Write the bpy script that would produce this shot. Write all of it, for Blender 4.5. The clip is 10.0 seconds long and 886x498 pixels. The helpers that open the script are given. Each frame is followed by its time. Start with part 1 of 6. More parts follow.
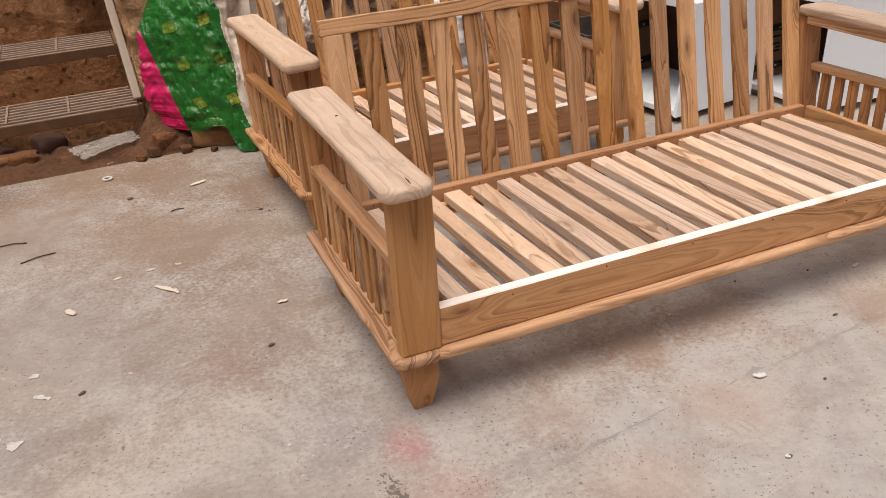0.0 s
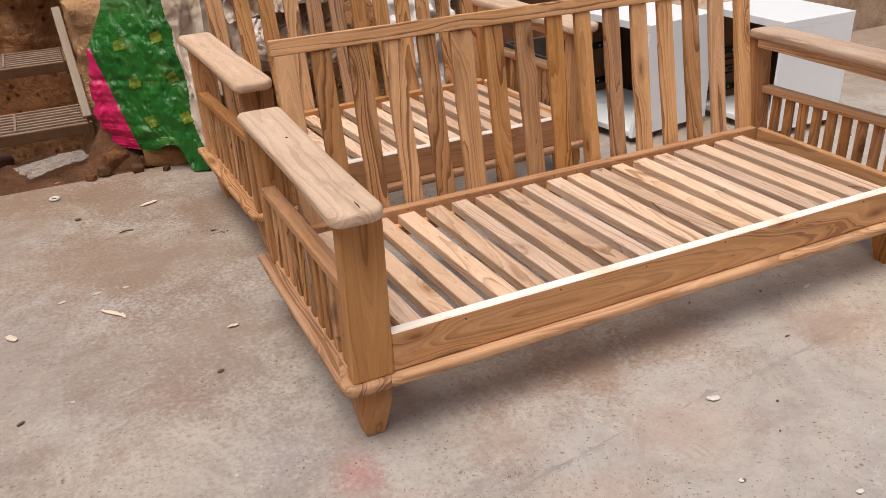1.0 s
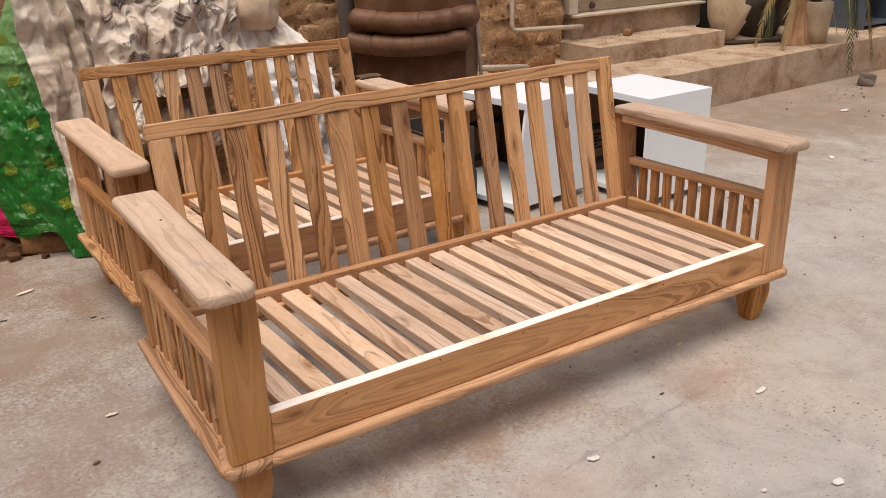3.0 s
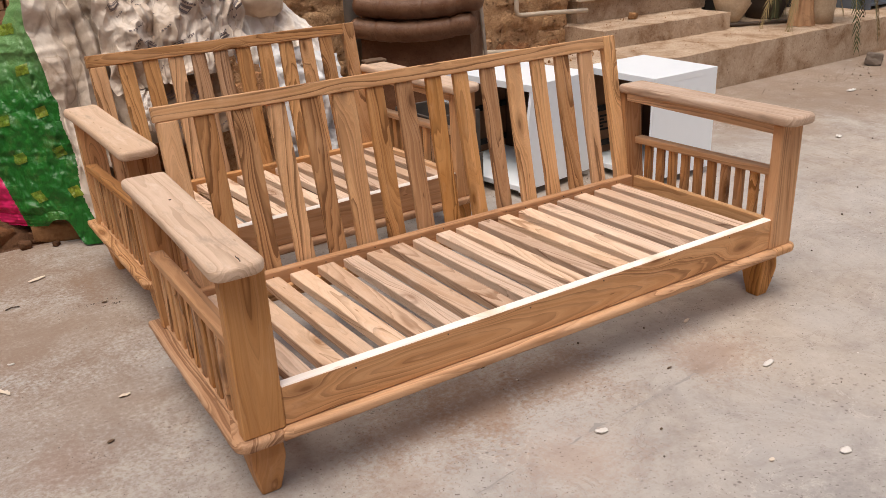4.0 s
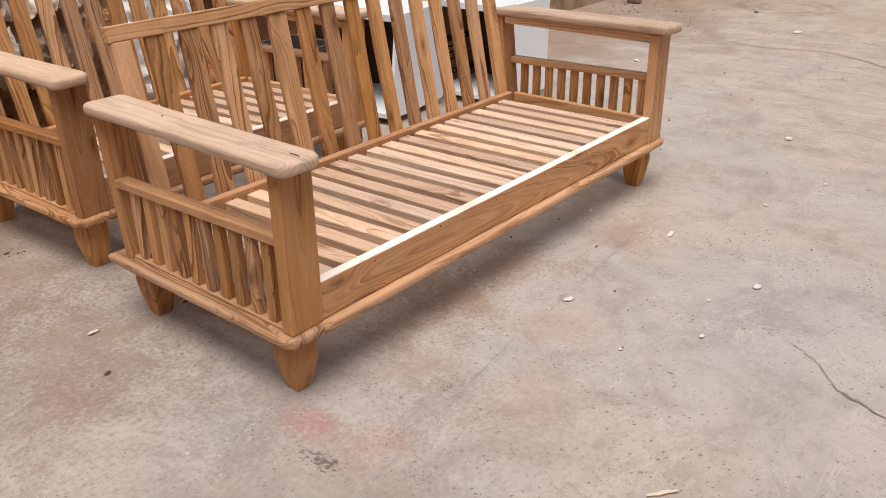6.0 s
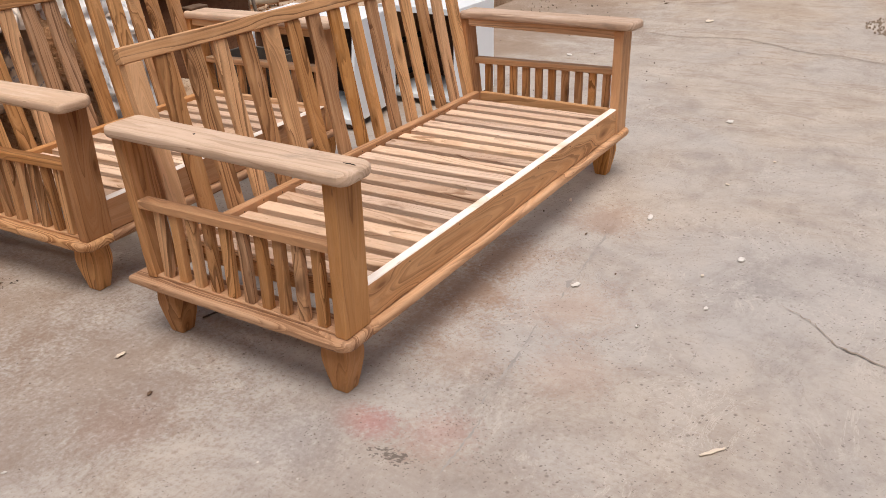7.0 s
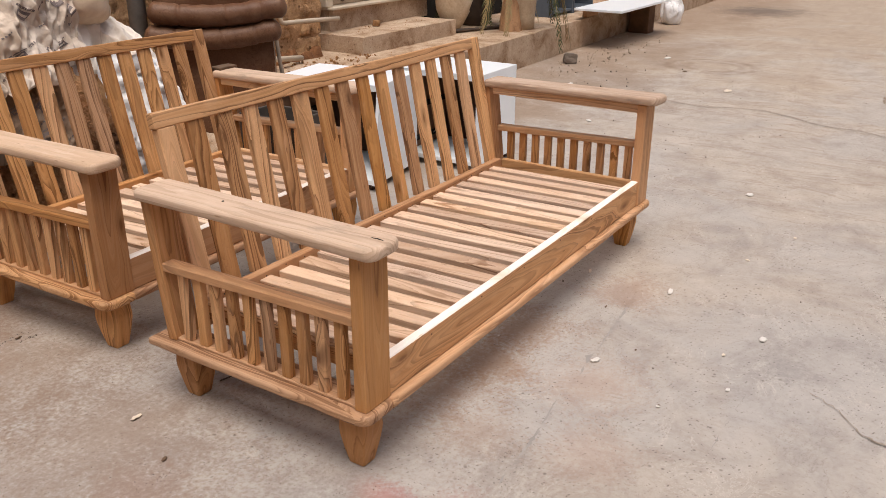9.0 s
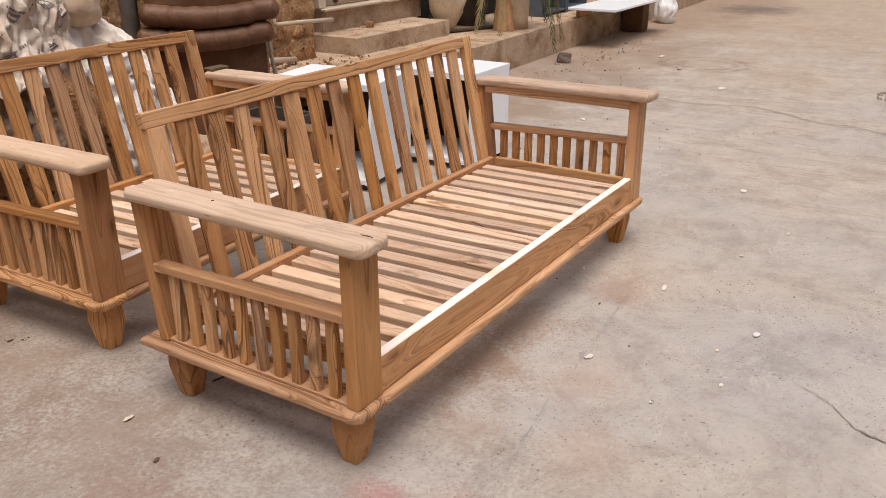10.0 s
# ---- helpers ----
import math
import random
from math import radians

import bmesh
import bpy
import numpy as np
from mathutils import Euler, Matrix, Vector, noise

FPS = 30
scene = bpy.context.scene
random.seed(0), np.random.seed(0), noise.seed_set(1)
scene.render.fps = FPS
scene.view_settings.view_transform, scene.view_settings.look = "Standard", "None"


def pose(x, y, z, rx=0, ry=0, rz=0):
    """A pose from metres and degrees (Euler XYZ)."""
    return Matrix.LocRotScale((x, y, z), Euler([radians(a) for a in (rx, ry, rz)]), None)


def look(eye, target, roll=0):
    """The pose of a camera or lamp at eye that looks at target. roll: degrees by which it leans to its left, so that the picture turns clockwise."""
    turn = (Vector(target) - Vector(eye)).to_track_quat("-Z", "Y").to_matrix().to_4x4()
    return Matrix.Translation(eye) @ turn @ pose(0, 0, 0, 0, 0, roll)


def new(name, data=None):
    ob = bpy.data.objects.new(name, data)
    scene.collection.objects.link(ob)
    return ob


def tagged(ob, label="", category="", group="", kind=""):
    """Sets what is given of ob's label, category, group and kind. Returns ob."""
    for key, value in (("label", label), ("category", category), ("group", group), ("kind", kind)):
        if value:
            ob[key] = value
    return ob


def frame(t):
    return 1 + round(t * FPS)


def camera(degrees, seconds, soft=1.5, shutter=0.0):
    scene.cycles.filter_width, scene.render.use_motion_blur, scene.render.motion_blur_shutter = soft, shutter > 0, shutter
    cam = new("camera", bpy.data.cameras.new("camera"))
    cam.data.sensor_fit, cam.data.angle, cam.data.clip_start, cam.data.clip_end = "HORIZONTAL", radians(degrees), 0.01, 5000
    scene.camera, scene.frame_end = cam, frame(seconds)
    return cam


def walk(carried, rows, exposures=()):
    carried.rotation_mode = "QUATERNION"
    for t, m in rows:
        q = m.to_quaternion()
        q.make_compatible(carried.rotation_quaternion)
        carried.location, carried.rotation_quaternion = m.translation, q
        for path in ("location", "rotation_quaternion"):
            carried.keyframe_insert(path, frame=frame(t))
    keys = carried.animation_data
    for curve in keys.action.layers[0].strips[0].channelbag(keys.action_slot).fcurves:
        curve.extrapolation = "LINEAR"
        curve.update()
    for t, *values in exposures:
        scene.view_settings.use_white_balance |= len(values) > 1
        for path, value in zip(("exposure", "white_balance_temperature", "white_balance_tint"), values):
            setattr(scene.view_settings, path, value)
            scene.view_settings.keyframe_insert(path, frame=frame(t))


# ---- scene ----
cam = camera(56.0, 10.0, soft=0.6)
PATH = [
    (0, (-0.5, -1.557, 1.356), (0.154, 0.083, 0.416), -3.6),
    (0.5, (-0.498, -1.554, 1.384), (0.17, 0.076, 0.436), -3.6),
    (1, (-0.462, -1.536, 1.357), (0.282, 0.083, 0.448), -2.4),
    (1.5, (-0.446, -1.547, 1.386), (0.382, 0.079, 0.567), -1.5),
    (2, (-0.416, -1.56, 1.391), (0.48, 0.05, 0.612), -0.8),
    (2.3, (-0.399, -1.583, 1.387), (0.535, 0.015, 0.63), -0.7),
    (2.5, (-0.408, -1.588, 1.37), (0.556, -0.003, 0.624), -1.0),
    (2.7, (-0.410, -1.595, 1.367), (0.566, -0.018, 0.619), -1.4),
    (3.8, (-0.436, -1.637, 1.346), (0.526, -0.054, 0.591), -2.7),
    (4, (-0.43, -1.637, 1.333), (0.528, -0.058, 0.566), -2.8),
    (4.5, (-0.46, -1.62, 1.285), (0.484, -0.056, 0.47), -2.8),
    (5, (-0.681, -1.541, 1.263), (0.336, -0.039, 0.422), -1.9),
    (5.2, (-0.789, -1.492, 1.274), (0.367, -0.101, 0.418), -0.3),
    (5.5, (-0.883, -1.459, 1.261), (0.393, -0.182, 0.401), 0.1),
    (5.7, (-0.970, -1.429, 1.255), (0.361, -0.210, 0.393), 0.0),
    (6.8, (-1.336, -1.214, 1.309), (0.161, -0.219, 0.432), -1.8),
    (7, (-1.375, -1.153, 1.31), (0.149, -0.197, 0.437), -1.5),
    (7.5, (-1.401, -1.094, 1.329), (0.12, -0.128, 0.46), -1.1),
    (8, (-1.384, -1.088, 1.345), (0.144, -0.103, 0.511), 0.0),
    (8.5, (-1.384, -1.097, 1.362), (0.165, -0.098, 0.587), 0.2),
    (9, (-1.372, -1.107, 1.366), (0.183, -0.106, 0.604), 0.2),
    (9.5, (-1.368, -1.115, 1.353), (0.191, -0.115, 0.599), -0.2),
    (10, (-1.363, -1.123, 1.354), (0.195, -0.126, 0.596), -0.3),
]
walk(cam, [(t, look(eye, target, roll)) for t, eye, target, roll in PATH], ((0, -0.02, 6540, 10), (1, -0.03, 6580, 10), (2, -0.06, 6700, 10), (2.7, -0.05, 6680, 10), (4, -0.02, 6580, 10), (5.5, 0.02, 6480, 10), (7.5, 0.01, 6490, 10), (8.5, 0.0, 6520, 10), (10, -0.01, 6520, 10)))

# ---- world and light: hazy, overcast day ----
SUN_EL, SUN_AZ = 73.0, 232.0
world = bpy.data.worlds.new("world")
scene.world = world
world.use_nodes = True
wn = world.node_tree.nodes
sky = wn.new("ShaderNodeTexSky")
sky.sky_type = "NISHITA"
sky.sun_disc = False
sky.sun_elevation = radians(SUN_EL)
sky.sun_rotation = radians(SUN_AZ)
sky.air_density, sky.dust_density, sky.ozone_density = 1.0, 6.0, 0.6
world.node_tree.links.new(sky.outputs[0], wn["Background"].inputs[0])
wn["Background"].inputs[1].default_value = 0.114
sun = new("sun", bpy.data.lights.new("sun", "SUN"))
sun.data.energy, sun.data.angle, sun.data.color = 2.2, radians(42), (1.0, 0.945, 0.90)
az = radians(SUN_AZ)
sun.matrix_world = look((0, 0, 10), Vector((0, 0, 10)) - Vector((math.sin(az) * math.cos(radians(SUN_EL)), math.cos(az) * math.cos(radians(SUN_EL)), math.sin(radians(SUN_EL)))))


# ---- small tools ----
def mesh_of(bm, name, mats, smooth=False):
    me = bpy.data.meshes.new(name)
    bm.normal_update()
    bm.to_mesh(me)
    bm.free()
    for m in (mats if isinstance(mats, (list, tuple)) else [mats]):
        me.materials.append(m)
    if smooth:
        me.polygons.foreach_set("use_smooth", [True] * len(me.polygons))
    return me


def part(name, bm, material, parent, label="", m=None, smooth=False):
    """Links a bmesh, or a finished mesh, as one object under a thing or a part."""
    me = bm if isinstance(bm, bpy.types.Mesh) else mesh_of(bm, name, material, smooth)
    ob = new(name, me)
    ob.parent = parent
    if m is not None:
        ob.matrix_basis = m
    return tagged(ob, label)


def thing(name, label, category, m=None, group="", kind=""):
    ob = new(name)
    if m is not None:
        ob.matrix_basis = m
    ob.empty_display_size = 0.1
    return tagged(ob, label, category, group, kind)


def solid(name, bm, material, label, category, m=None, group="", kind="", smooth=False):
    ob = new(name, mesh_of(bm, name, material, smooth))
    if m is not None:
        ob.matrix_basis = m
    return tagged(ob, label, category, group, kind)


def box_bm(x0, x1, y0, y1, z0, z1, bev=0.0, seg=2):
    bm = bmesh.new()
    bmesh.ops.create_cube(bm, size=1)
    for v in bm.verts:
        v.co = Vector(((x0 + x1) / 2 + v.co.x * (x1 - x0), (y0 + y1) / 2 + v.co.y * (y1 - y0), (z0 + z1) / 2 + v.co.z * (z1 - z0)))
    if bev:
        bmesh.ops.bevel(bm, geom=list(bm.edges), offset=bev, segments=seg, affect="EDGES", profile=0.5)
    return bm


def slab_bm(outline, z0, z1, bev=0.006, seg=3):
    """A flat piece with a free outline and rounded upper and lower edges."""
    bm = bmesh.new()
    low = [bm.verts.new((x, y, z0)) for x, y in outline]
    top = [bm.verts.new((x, y, z1)) for x, y in outline]
    n = len(outline)
    bm.faces.new(top)
    bm.faces.new(low[::-1])
    for i in range(n):
        bm.faces.new((low[i], low[(i + 1) % n], top[(i + 1) % n], top[i]))
    bmesh.ops.recalc_face_normals(bm, faces=list(bm.faces))
    flat = [e for e in bm.edges if abs(e.verts[0].co.z - e.verts[1].co.z) < 1e-6]
    if bev:
        bmesh.ops.bevel(bm, geom=flat, offset=bev, segments=seg, affect="EDGES", profile=0.5)
    return bm


def rounded(x0, x1, y0, y1, radii, n=5):
    """Outline of a rectangle; radii of the corners (x0,y0), (x1,y0), (x1,y1), (x0,y1)."""
    pts = []
    for (cx, cy, sx, sy, a0), r in zip(((x0, y0, 1, 1, 180), (x1, y0, -1, 1, 270), (x1, y1, -1, -1, 0), (x0, y1, 1, -1, 90)), radii):
        if r <= 0:
            pts.append((cx, cy))
            continue
        for k in range(n + 1):
            a = radians(a0 + 90 * k / n)
            pts.append((cx + sx * r + r * math.cos(a), cy + sy * r + r * math.sin(a)))
    return pts


def tube_bm(points, radius, n=8, radii=None):
    """A round bar along points."""
    bm = bmesh.new()
    rings = []
    pts = [Vector(p) for p in points]
    for i, p in enumerate(pts):
        d = (pts[min(i + 1, len(pts) - 1)] - pts[max(i - 1, 0)]).normalized()
        a = d.orthogonal().normalized() if abs(d.z) > 0.9 else d.cross(Vector((0, 0, 1))).normalized()
        b = d.cross(a)
        r = radii[i] if radii else radius
        rings.append([bm.verts.new(p + r * (math.cos(2 * math.pi * k / n) * a + math.sin(2 * math.pi * k / n) * b)) for k in range(n)])
    for q, w in zip(rings, rings[1:]):
        for k in range(n):
            bm.faces.new((q[k], q[(k + 1) % n], w[(k + 1) % n], w[k]))
    bm.faces.new(rings[0][::-1])
    bm.faces.new(rings[-1])
    bmesh.ops.recalc_face_normals(bm, faces=list(bm.faces))
    return bm


def sheet_bm(fn, nu, nv, thick=0.0, uv=True):
    """A sheet from fn(u, v) with u, v in 0..1, with a UV map and, if asked, a thickness."""
    bm = bmesh.new()
    lay = bm.loops.layers.uv.new("uv") if uv else None
    g = [[bm.verts.new(fn(i / nu, j / nv)) for i in range(nu + 1)] for j in range(nv + 1)]
    for j in range(nv):
        for i in range(nu):
            f = bm.faces.new((g[j][i], g[j][i + 1], g[j + 1][i + 1], g[j + 1][i]))
            f.smooth = True
            if uv:
                for lp, (a, b) in zip(f.loops, ((i, j), (i + 1, j), (i + 1, j + 1), (i, j + 1))):
                    lp[lay].uv = (a / nu, b / nv)
    if thick:
        bm.normal_update()
        bmesh.ops.solidify(bm, geom=list(bm.faces), thickness=thick)
    return bm


def fract(p, octaves=4):
    return noise.fractal(Vector(p), 0.9, 2.1, octaves)


# ---- materials ----
def material(name, rough=0.7, metal=0.0):
    m = bpy.data.materials.new(name)
    m.use_nodes = True
    b = m.node_tree.nodes["Principled BSDF"]
    b.inputs["Roughness"].default_value = rough
    b.inputs["Metallic"].default_value = metal
    b.inputs["Specular IOR Level"].default_value = 0.3
    return m, m.node_tree.nodes, m.node_tree.links, b


def nd(nodes, kind, **vals):
    n = nodes.new("ShaderNode" + kind)
    for k, v in vals.items():
        if k in n.inputs:
            n.inputs[k].default_value = v
    return n


def ramp(nodes, links, src, stops):
    r = nodes.new("ShaderNodeValToRGB")
    els = r.color_ramp.elements
    while len(els) < len(stops):
        els.new(0.5)
    for e, (p, c) in zip(els, stops):
        e.position = p
        e.color = (*c, 1) if len(c) == 3 else c
    links.new(src, r.inputs[0])
    return r


def mixc(nodes, links, fac, a, b, mode="MIX"):
    n = nodes.new("ShaderNodeMix")
    n.data_type, n.blend_type = "RGBA", mode
    for sock, v in ((n.inputs[0], fac), (n.inputs[6], a), (n.inputs[7], b)):
        if hasattr(v, "links"):
            links.new(v, sock)
        elif isinstance(v, (int, float)):
            sock.default_value = v
        else:
            sock.default_value = (*v, 1)
    return n.outputs[2]


def op(nodes, links, kind, a, b=None, c=None):
    n = nodes.new("ShaderNodeMath")
    n.operation = kind
    for s, v in zip(n.inputs, (a, b, c)):
        if v is None:
            continue
        if hasattr(v, "links"):
            links.new(v, s)
        else:
            s.default_value = v
    return n.outputs[0]


def vop(nodes, links, kind, a, b):
    n = nodes.new("ShaderNodeVectorMath")
    n.operation = kind
    for s, v in zip(n.inputs, (a, b)):
        if hasattr(v, "links"):
            links.new(v, s)
        else:
            s.default_value = v
    return n.outputs[0]


def bump(nodes, links, bsdf, height, strength=0.3, distance=0.004):
    b = nodes.new("ShaderNodeBump")
    b.inputs["Strength"].default_value, b.inputs["Distance"].default_value = strength, distance
    links.new(height, b.inputs["Height"])
    links.new(b.outputs[0], bsdf.inputs["Normal"])


def wood(name, light, mid, dark, figure=0.8, rough=0.62, smear=0.22, spread=(9.0, 0.10, 0.06), tilt=0.22, clear=0.50):
    """Teak boards, grain along the piece's own X; every piece is cut from another place of the log.
    Dark year lines of uneven strength follow the distance from the pith and bend round knots."""
    m, ns, ls, b = material(name, rough)
    tc, info = ns.new("ShaderNodeTexCoord"), ns.new("ShaderNodeObjectInfo")
    rnd = nd(ns, "TexWhiteNoise")
    rnd.noise_dimensions = "1D"
    ls.new(op(ns, ls, "MULTIPLY", info.outputs["Random"], 371.7), rnd.inputs["W"])
    rsep = ns.new("ShaderNodeSeparateColor")
    ls.new(rnd.outputs["Color"], rsep.inputs[0])
    off = vop(ns, ls, "MULTIPLY", vop(ns, ls, "SUBTRACT", rnd.outputs["Color"], (0.5, 0.5, 0.5)), spread)
    p = vop(ns, ls, "ADD", tc.outputs["Object"], off)
    sep, tsep = ns.new("ShaderNodeSeparateXYZ"), ns.new("ShaderNodeSeparateXYZ")
    ls.new(p, sep.inputs[0])
    ls.new(tc.outputs["Object"], tsep.inputs[0])
    slope = op(ns, ls, "MULTIPLY", op(ns, ls, "SUBTRACT", rnd.outputs["Value"], 0.5), tilt)
    com = ns.new("ShaderNodeCombineXYZ")
    ls.new(op(ns, ls, "MULTIPLY", sep.outputs[0], 0.15), com.inputs[0])
    ls.new(op(ns, ls, "MULTIPLY_ADD", tsep.outputs[0], op(ns, ls, "MULTIPLY", slope, 0.35), sep.outputs[1]), com.inputs[1])
    ls.new(op(ns, ls, "ADD", op(ns, ls, "MULTIPLY_ADD", tsep.outputs[0], slope, sep.outputs[2]), 0.03), com.inputs[2])
    big = nd(ns, "TexNoise", Scale=13.0, Detail=3.0, Roughness=0.5)
    ls.new(com.outputs[0], big.inputs["Vector"])
    bent = vop(ns, ls, "ADD", com.outputs[0], vop(ns, ls, "MULTIPLY", vop(ns, ls, "SUBTRACT", big.outputs["Color"], (0.5, 0.5, 0.5)), (0.0, 0.050, 0.050)))
    rad = ns.new("ShaderNodeVectorMath")
    rad.operation = "LENGTH"
    ls.new(vop(ns, ls, "MULTIPLY", bent, (0.0, 1.0, 1.0)), rad.inputs[0])
    knot = nd(ns, "TexVoronoi", Scale=1.0)
    knot.voronoi_dimensions = "2D"
    ls.new(vop(ns, ls, "MULTIPLY", p, (3.0, 9.5, 1.0)), knot.inputs["Vector"])
    kpick = ns.new("ShaderNodeSeparateColor")
    ls.new(knot.outputs["Color"], kpick.inputs[0])
    keep = op(ns, ls, "GREATER_THAN", kpick.outputs[0], clear)
    swell = op(ns, ls, "MULTIPLY", keep, ramp(ns, ls, knot.outputs["Distance"], [(0.0, (1, 1, 1)), (0.12, (0.66, 0.66, 0.66)), (0.28, (0.18, 0.18, 0.18)), (0.42, (0, 0, 0))]).outputs[0])
    r = op(ns, ls, "MULTIPLY_ADD", swell, 0.034, rad.outputs["Value"])
    jit = nd(ns, "TexNoise", Scale=1.0, Detail=2.0)
    jit.noise_dimensions = "1D"
    ls.new(op(ns, ls, "MULTIPLY", r, 70.0), jit.inputs["W"])
    wr = op(ns, ls, "MULTIPLY_ADD", jit.outputs["Fac"], 2.2, op(ns, ls, "MULTIPLY", r, 88.0))
    saw, ring = op(ns, ls, "FRACT", wr), op(ns, ls, "FLOOR", wr)
    rw = nd(ns, "TexWhiteNoise")
    rw.noise_dimensions = "1D"
    ls.new(op(ns, ls, "MULTIPLY_ADD", info.outputs["Random"], 91.0, ring), rw.inputs["W"])
    fade = op(ns, ls, "MULTIPLY", op(ns, ls, "POWER", saw, 2.4), ramp(ns, ls, saw, [(0.93, (1, 1, 1)), (1.0, (0.1, 0.1, 0.1))]).outputs[0])
    line = op(ns, ls, "MULTIPLY", op(ns, ls, "MULTIPLY", fade, op(ns, ls, "POWER", rw.outputs["Value"], 1.1)), 1.35)
    fr = op(ns, ls, "FRACT", op(ns, ls, "MULTIPLY_ADD", jit.outputs["Fac"], 5.0, op(ns, ls, "MULTIPLY", r, 420.0)))
    line = op(ns, ls, "MAXIMUM", line, op(ns, ls, "MULTIPLY", op(ns, ls, "POWER", fr, 3.0), 0.22))
    soft = nd(ns, "TexNoise", Scale=1.0, Detail=3.0, Roughness=0.62)
    soft.noise_dimensions = "1D"
    ls.new(op(ns, ls, "MULTIPLY_ADD", r, 45.0, 7.3), soft.inputs["W"])
    fine = nd(ns, "TexNoise", Scale=1.0, Detail=3.0, Roughness=0.65)
    ls.new(vop(ns, ls, "MULTIPLY", p, (9.0, 330.0, 330.0)), fine.inputs["Vector"])
    patchy = nd(ns, "TexNoise", Scale=1.0, Detail=3.0)
    ls.new(vop(ns, ls, "MULTIPLY", p, (4.0, 15.0, 15.0)), patchy.inputs["Vector"])
    pf = ramp(ns, ls, patchy.outputs["Fac"], [(0.36, (0.40, 0.40, 0.40)), (0.58, (1, 1, 1))]).outputs[0]
    deep = tuple(0.70 * a + 0.30 * c for a, c in zip(mid, dark))
    # bands of paler and darker wood that follow the rings, shifted by broad stains along the board
    band = op(ns, ls, "MULTIPLY_ADD", op(ns, ls, "SUBTRACT", patchy.outputs["Fac"], 0.5), 0.35, soft.outputs["Fac"])
    col = ramp(ns, ls, band, [(0.30, light), (0.47, tuple((a + c) / 2 for a, c in zip(light, mid))), (0.60, mid), (0.76, deep)]).outputs[0]
    # how strongly a board is figured
    power = op(ns, ls, "MULTIPLY", op(ns, ls, "MULTIPLY_ADD", op(ns, ls, "MULTIPLY", rsep.outputs[1], rsep.outputs[1]), 0.75, 0.72), figure)
    col = mixc(ns, ls, op(ns, ls, "MINIMUM", op(ns, ls, "MULTIPLY", op(ns, ls, "MULTIPLY", line, pf), power), 0.9), col, dark)
    col = mixc(ns, ls, op(ns, ls, "MULTIPLY", fine.outputs["Fac"], 0.32), col, tuple(c * 0.62 for c in mid))
    # dark heartwood streaks along some boards
    strk = nd(ns, "TexNoise", Scale=1.0, Detail=5.0, Roughness=0.6)
    ls.new(vop(ns, ls, "MULTIPLY", vop(ns, ls, "ADD", bent, (4.0, 2.0, 1.0)), (7.0, 24.0, 24.0)), strk.inputs["Vector"])
    sf = op(ns, ls, "MULTIPLY", ramp(ns, ls, strk.outputs["Fac"], [(0.52, (0, 0, 0)), (0.60, (0.55, 0.55, 0.55)), (0.72, (0.9, 0.9, 0.9))]).outputs[0], op(ns, ls, "MULTIPLY_ADD", rsep.outputs[2], 0.75, 0.12))
    col = mixc(ns, ls, op(ns, ls, "MULTIPLY", sf, figure * 0.50), col, tuple(0.45 * a + 0.55 * c for a, c in zip(mid, dark)))
    kn = ramp(ns, ls, knot.outputs["Distance"], [(0.035, (1, 1, 1)), (0.07, (0.55, 0.55, 0.55)), (0.20, (0, 0, 0))]).outputs[0]
    col = mixc(ns, ls, op(ns, ls, "MULTIPLY", op(ns, ls, "MULTIPLY", kn, keep), 0.85), col, dark)
    # nicks and saw marks
    nk = nd(ns, "TexVoronoi", Scale=1.0)
    ls.new(vop(ns, ls, "MULTIPLY", p, (9.0, 42.0, 42.0)), nk.inputs["Vector"])
    npick = ns.new("ShaderNodeSeparateColor")
    ls.new(nk.outputs["Color"], npick.inputs[0])
    nm = op(ns, ls, "MULTIPLY", ramp(ns, ls, nk.outputs["Distance"], [(0.05, (0.75, 0.75, 0.75)), (0.13, (0, 0, 0))]).outputs[0], op(ns, ls, "GREATER_THAN", npick.outputs[0], 0.62))
    col = mixc(ns, ls, nm, col, dark)
    # grey-brown weather marks and dust
    wm = nd(ns, "TexNoise", Scale=1.0, Detail=6.0, Roughness=0.68)
    ls.new(vop(ns, ls, "MULTIPLY", p, (7.0, 24.0, 24.0)), wm.inputs["Vector"])
    col = mixc(ns, ls, ramp(ns, ls, wm.outputs["Fac"], [(0.55, (0, 0, 0)), (0.74, (smear, smear, smear))]).outputs[0], col, tuple(0.42 * c + 0.03 for c in mid))
    col = mixc(ns, ls, ramp(ns, ls, wm.outputs["Fac"], [(0.28, (smear, smear, smear)), (0.44, (0, 0, 0))]).outputs[0], col, tuple(0.75 * c + 0.16 for c in light))
    hsv = nd(ns, "HueSaturation")
    ls.new(op(ns, ls, "MULTIPLY_ADD", rsep.outputs[0], 0.005, 0.4965), hsv.inputs["Hue"])
    ls.new(op(ns, ls, "MULTIPLY_ADD", rsep.outputs[2], 0.20, 0.95), hsv.inputs["Saturation"])
    ls.new(op(ns, ls, "MULTIPLY_ADD", rnd.outputs["Value"], 0.42, 0.82), hsv.inputs["Value"])
    ls.new(col, hsv.inputs["Color"])
    ls.new(hsv.outputs[0], b.inputs["Base Color"])
    bump(ns, ls, b, op(ns, ls, "SUBTRACT", fine.outputs["Fac"], op(ns, ls, "MULTIPLY", line, 0.4)), 0.25, 0.0012)
    ls.new(op(ns, ls, "MULTIPLY_ADD", fine.outputs["Fac"], 0.2, rough - 0.1), b.inputs["Roughness"])
    return m


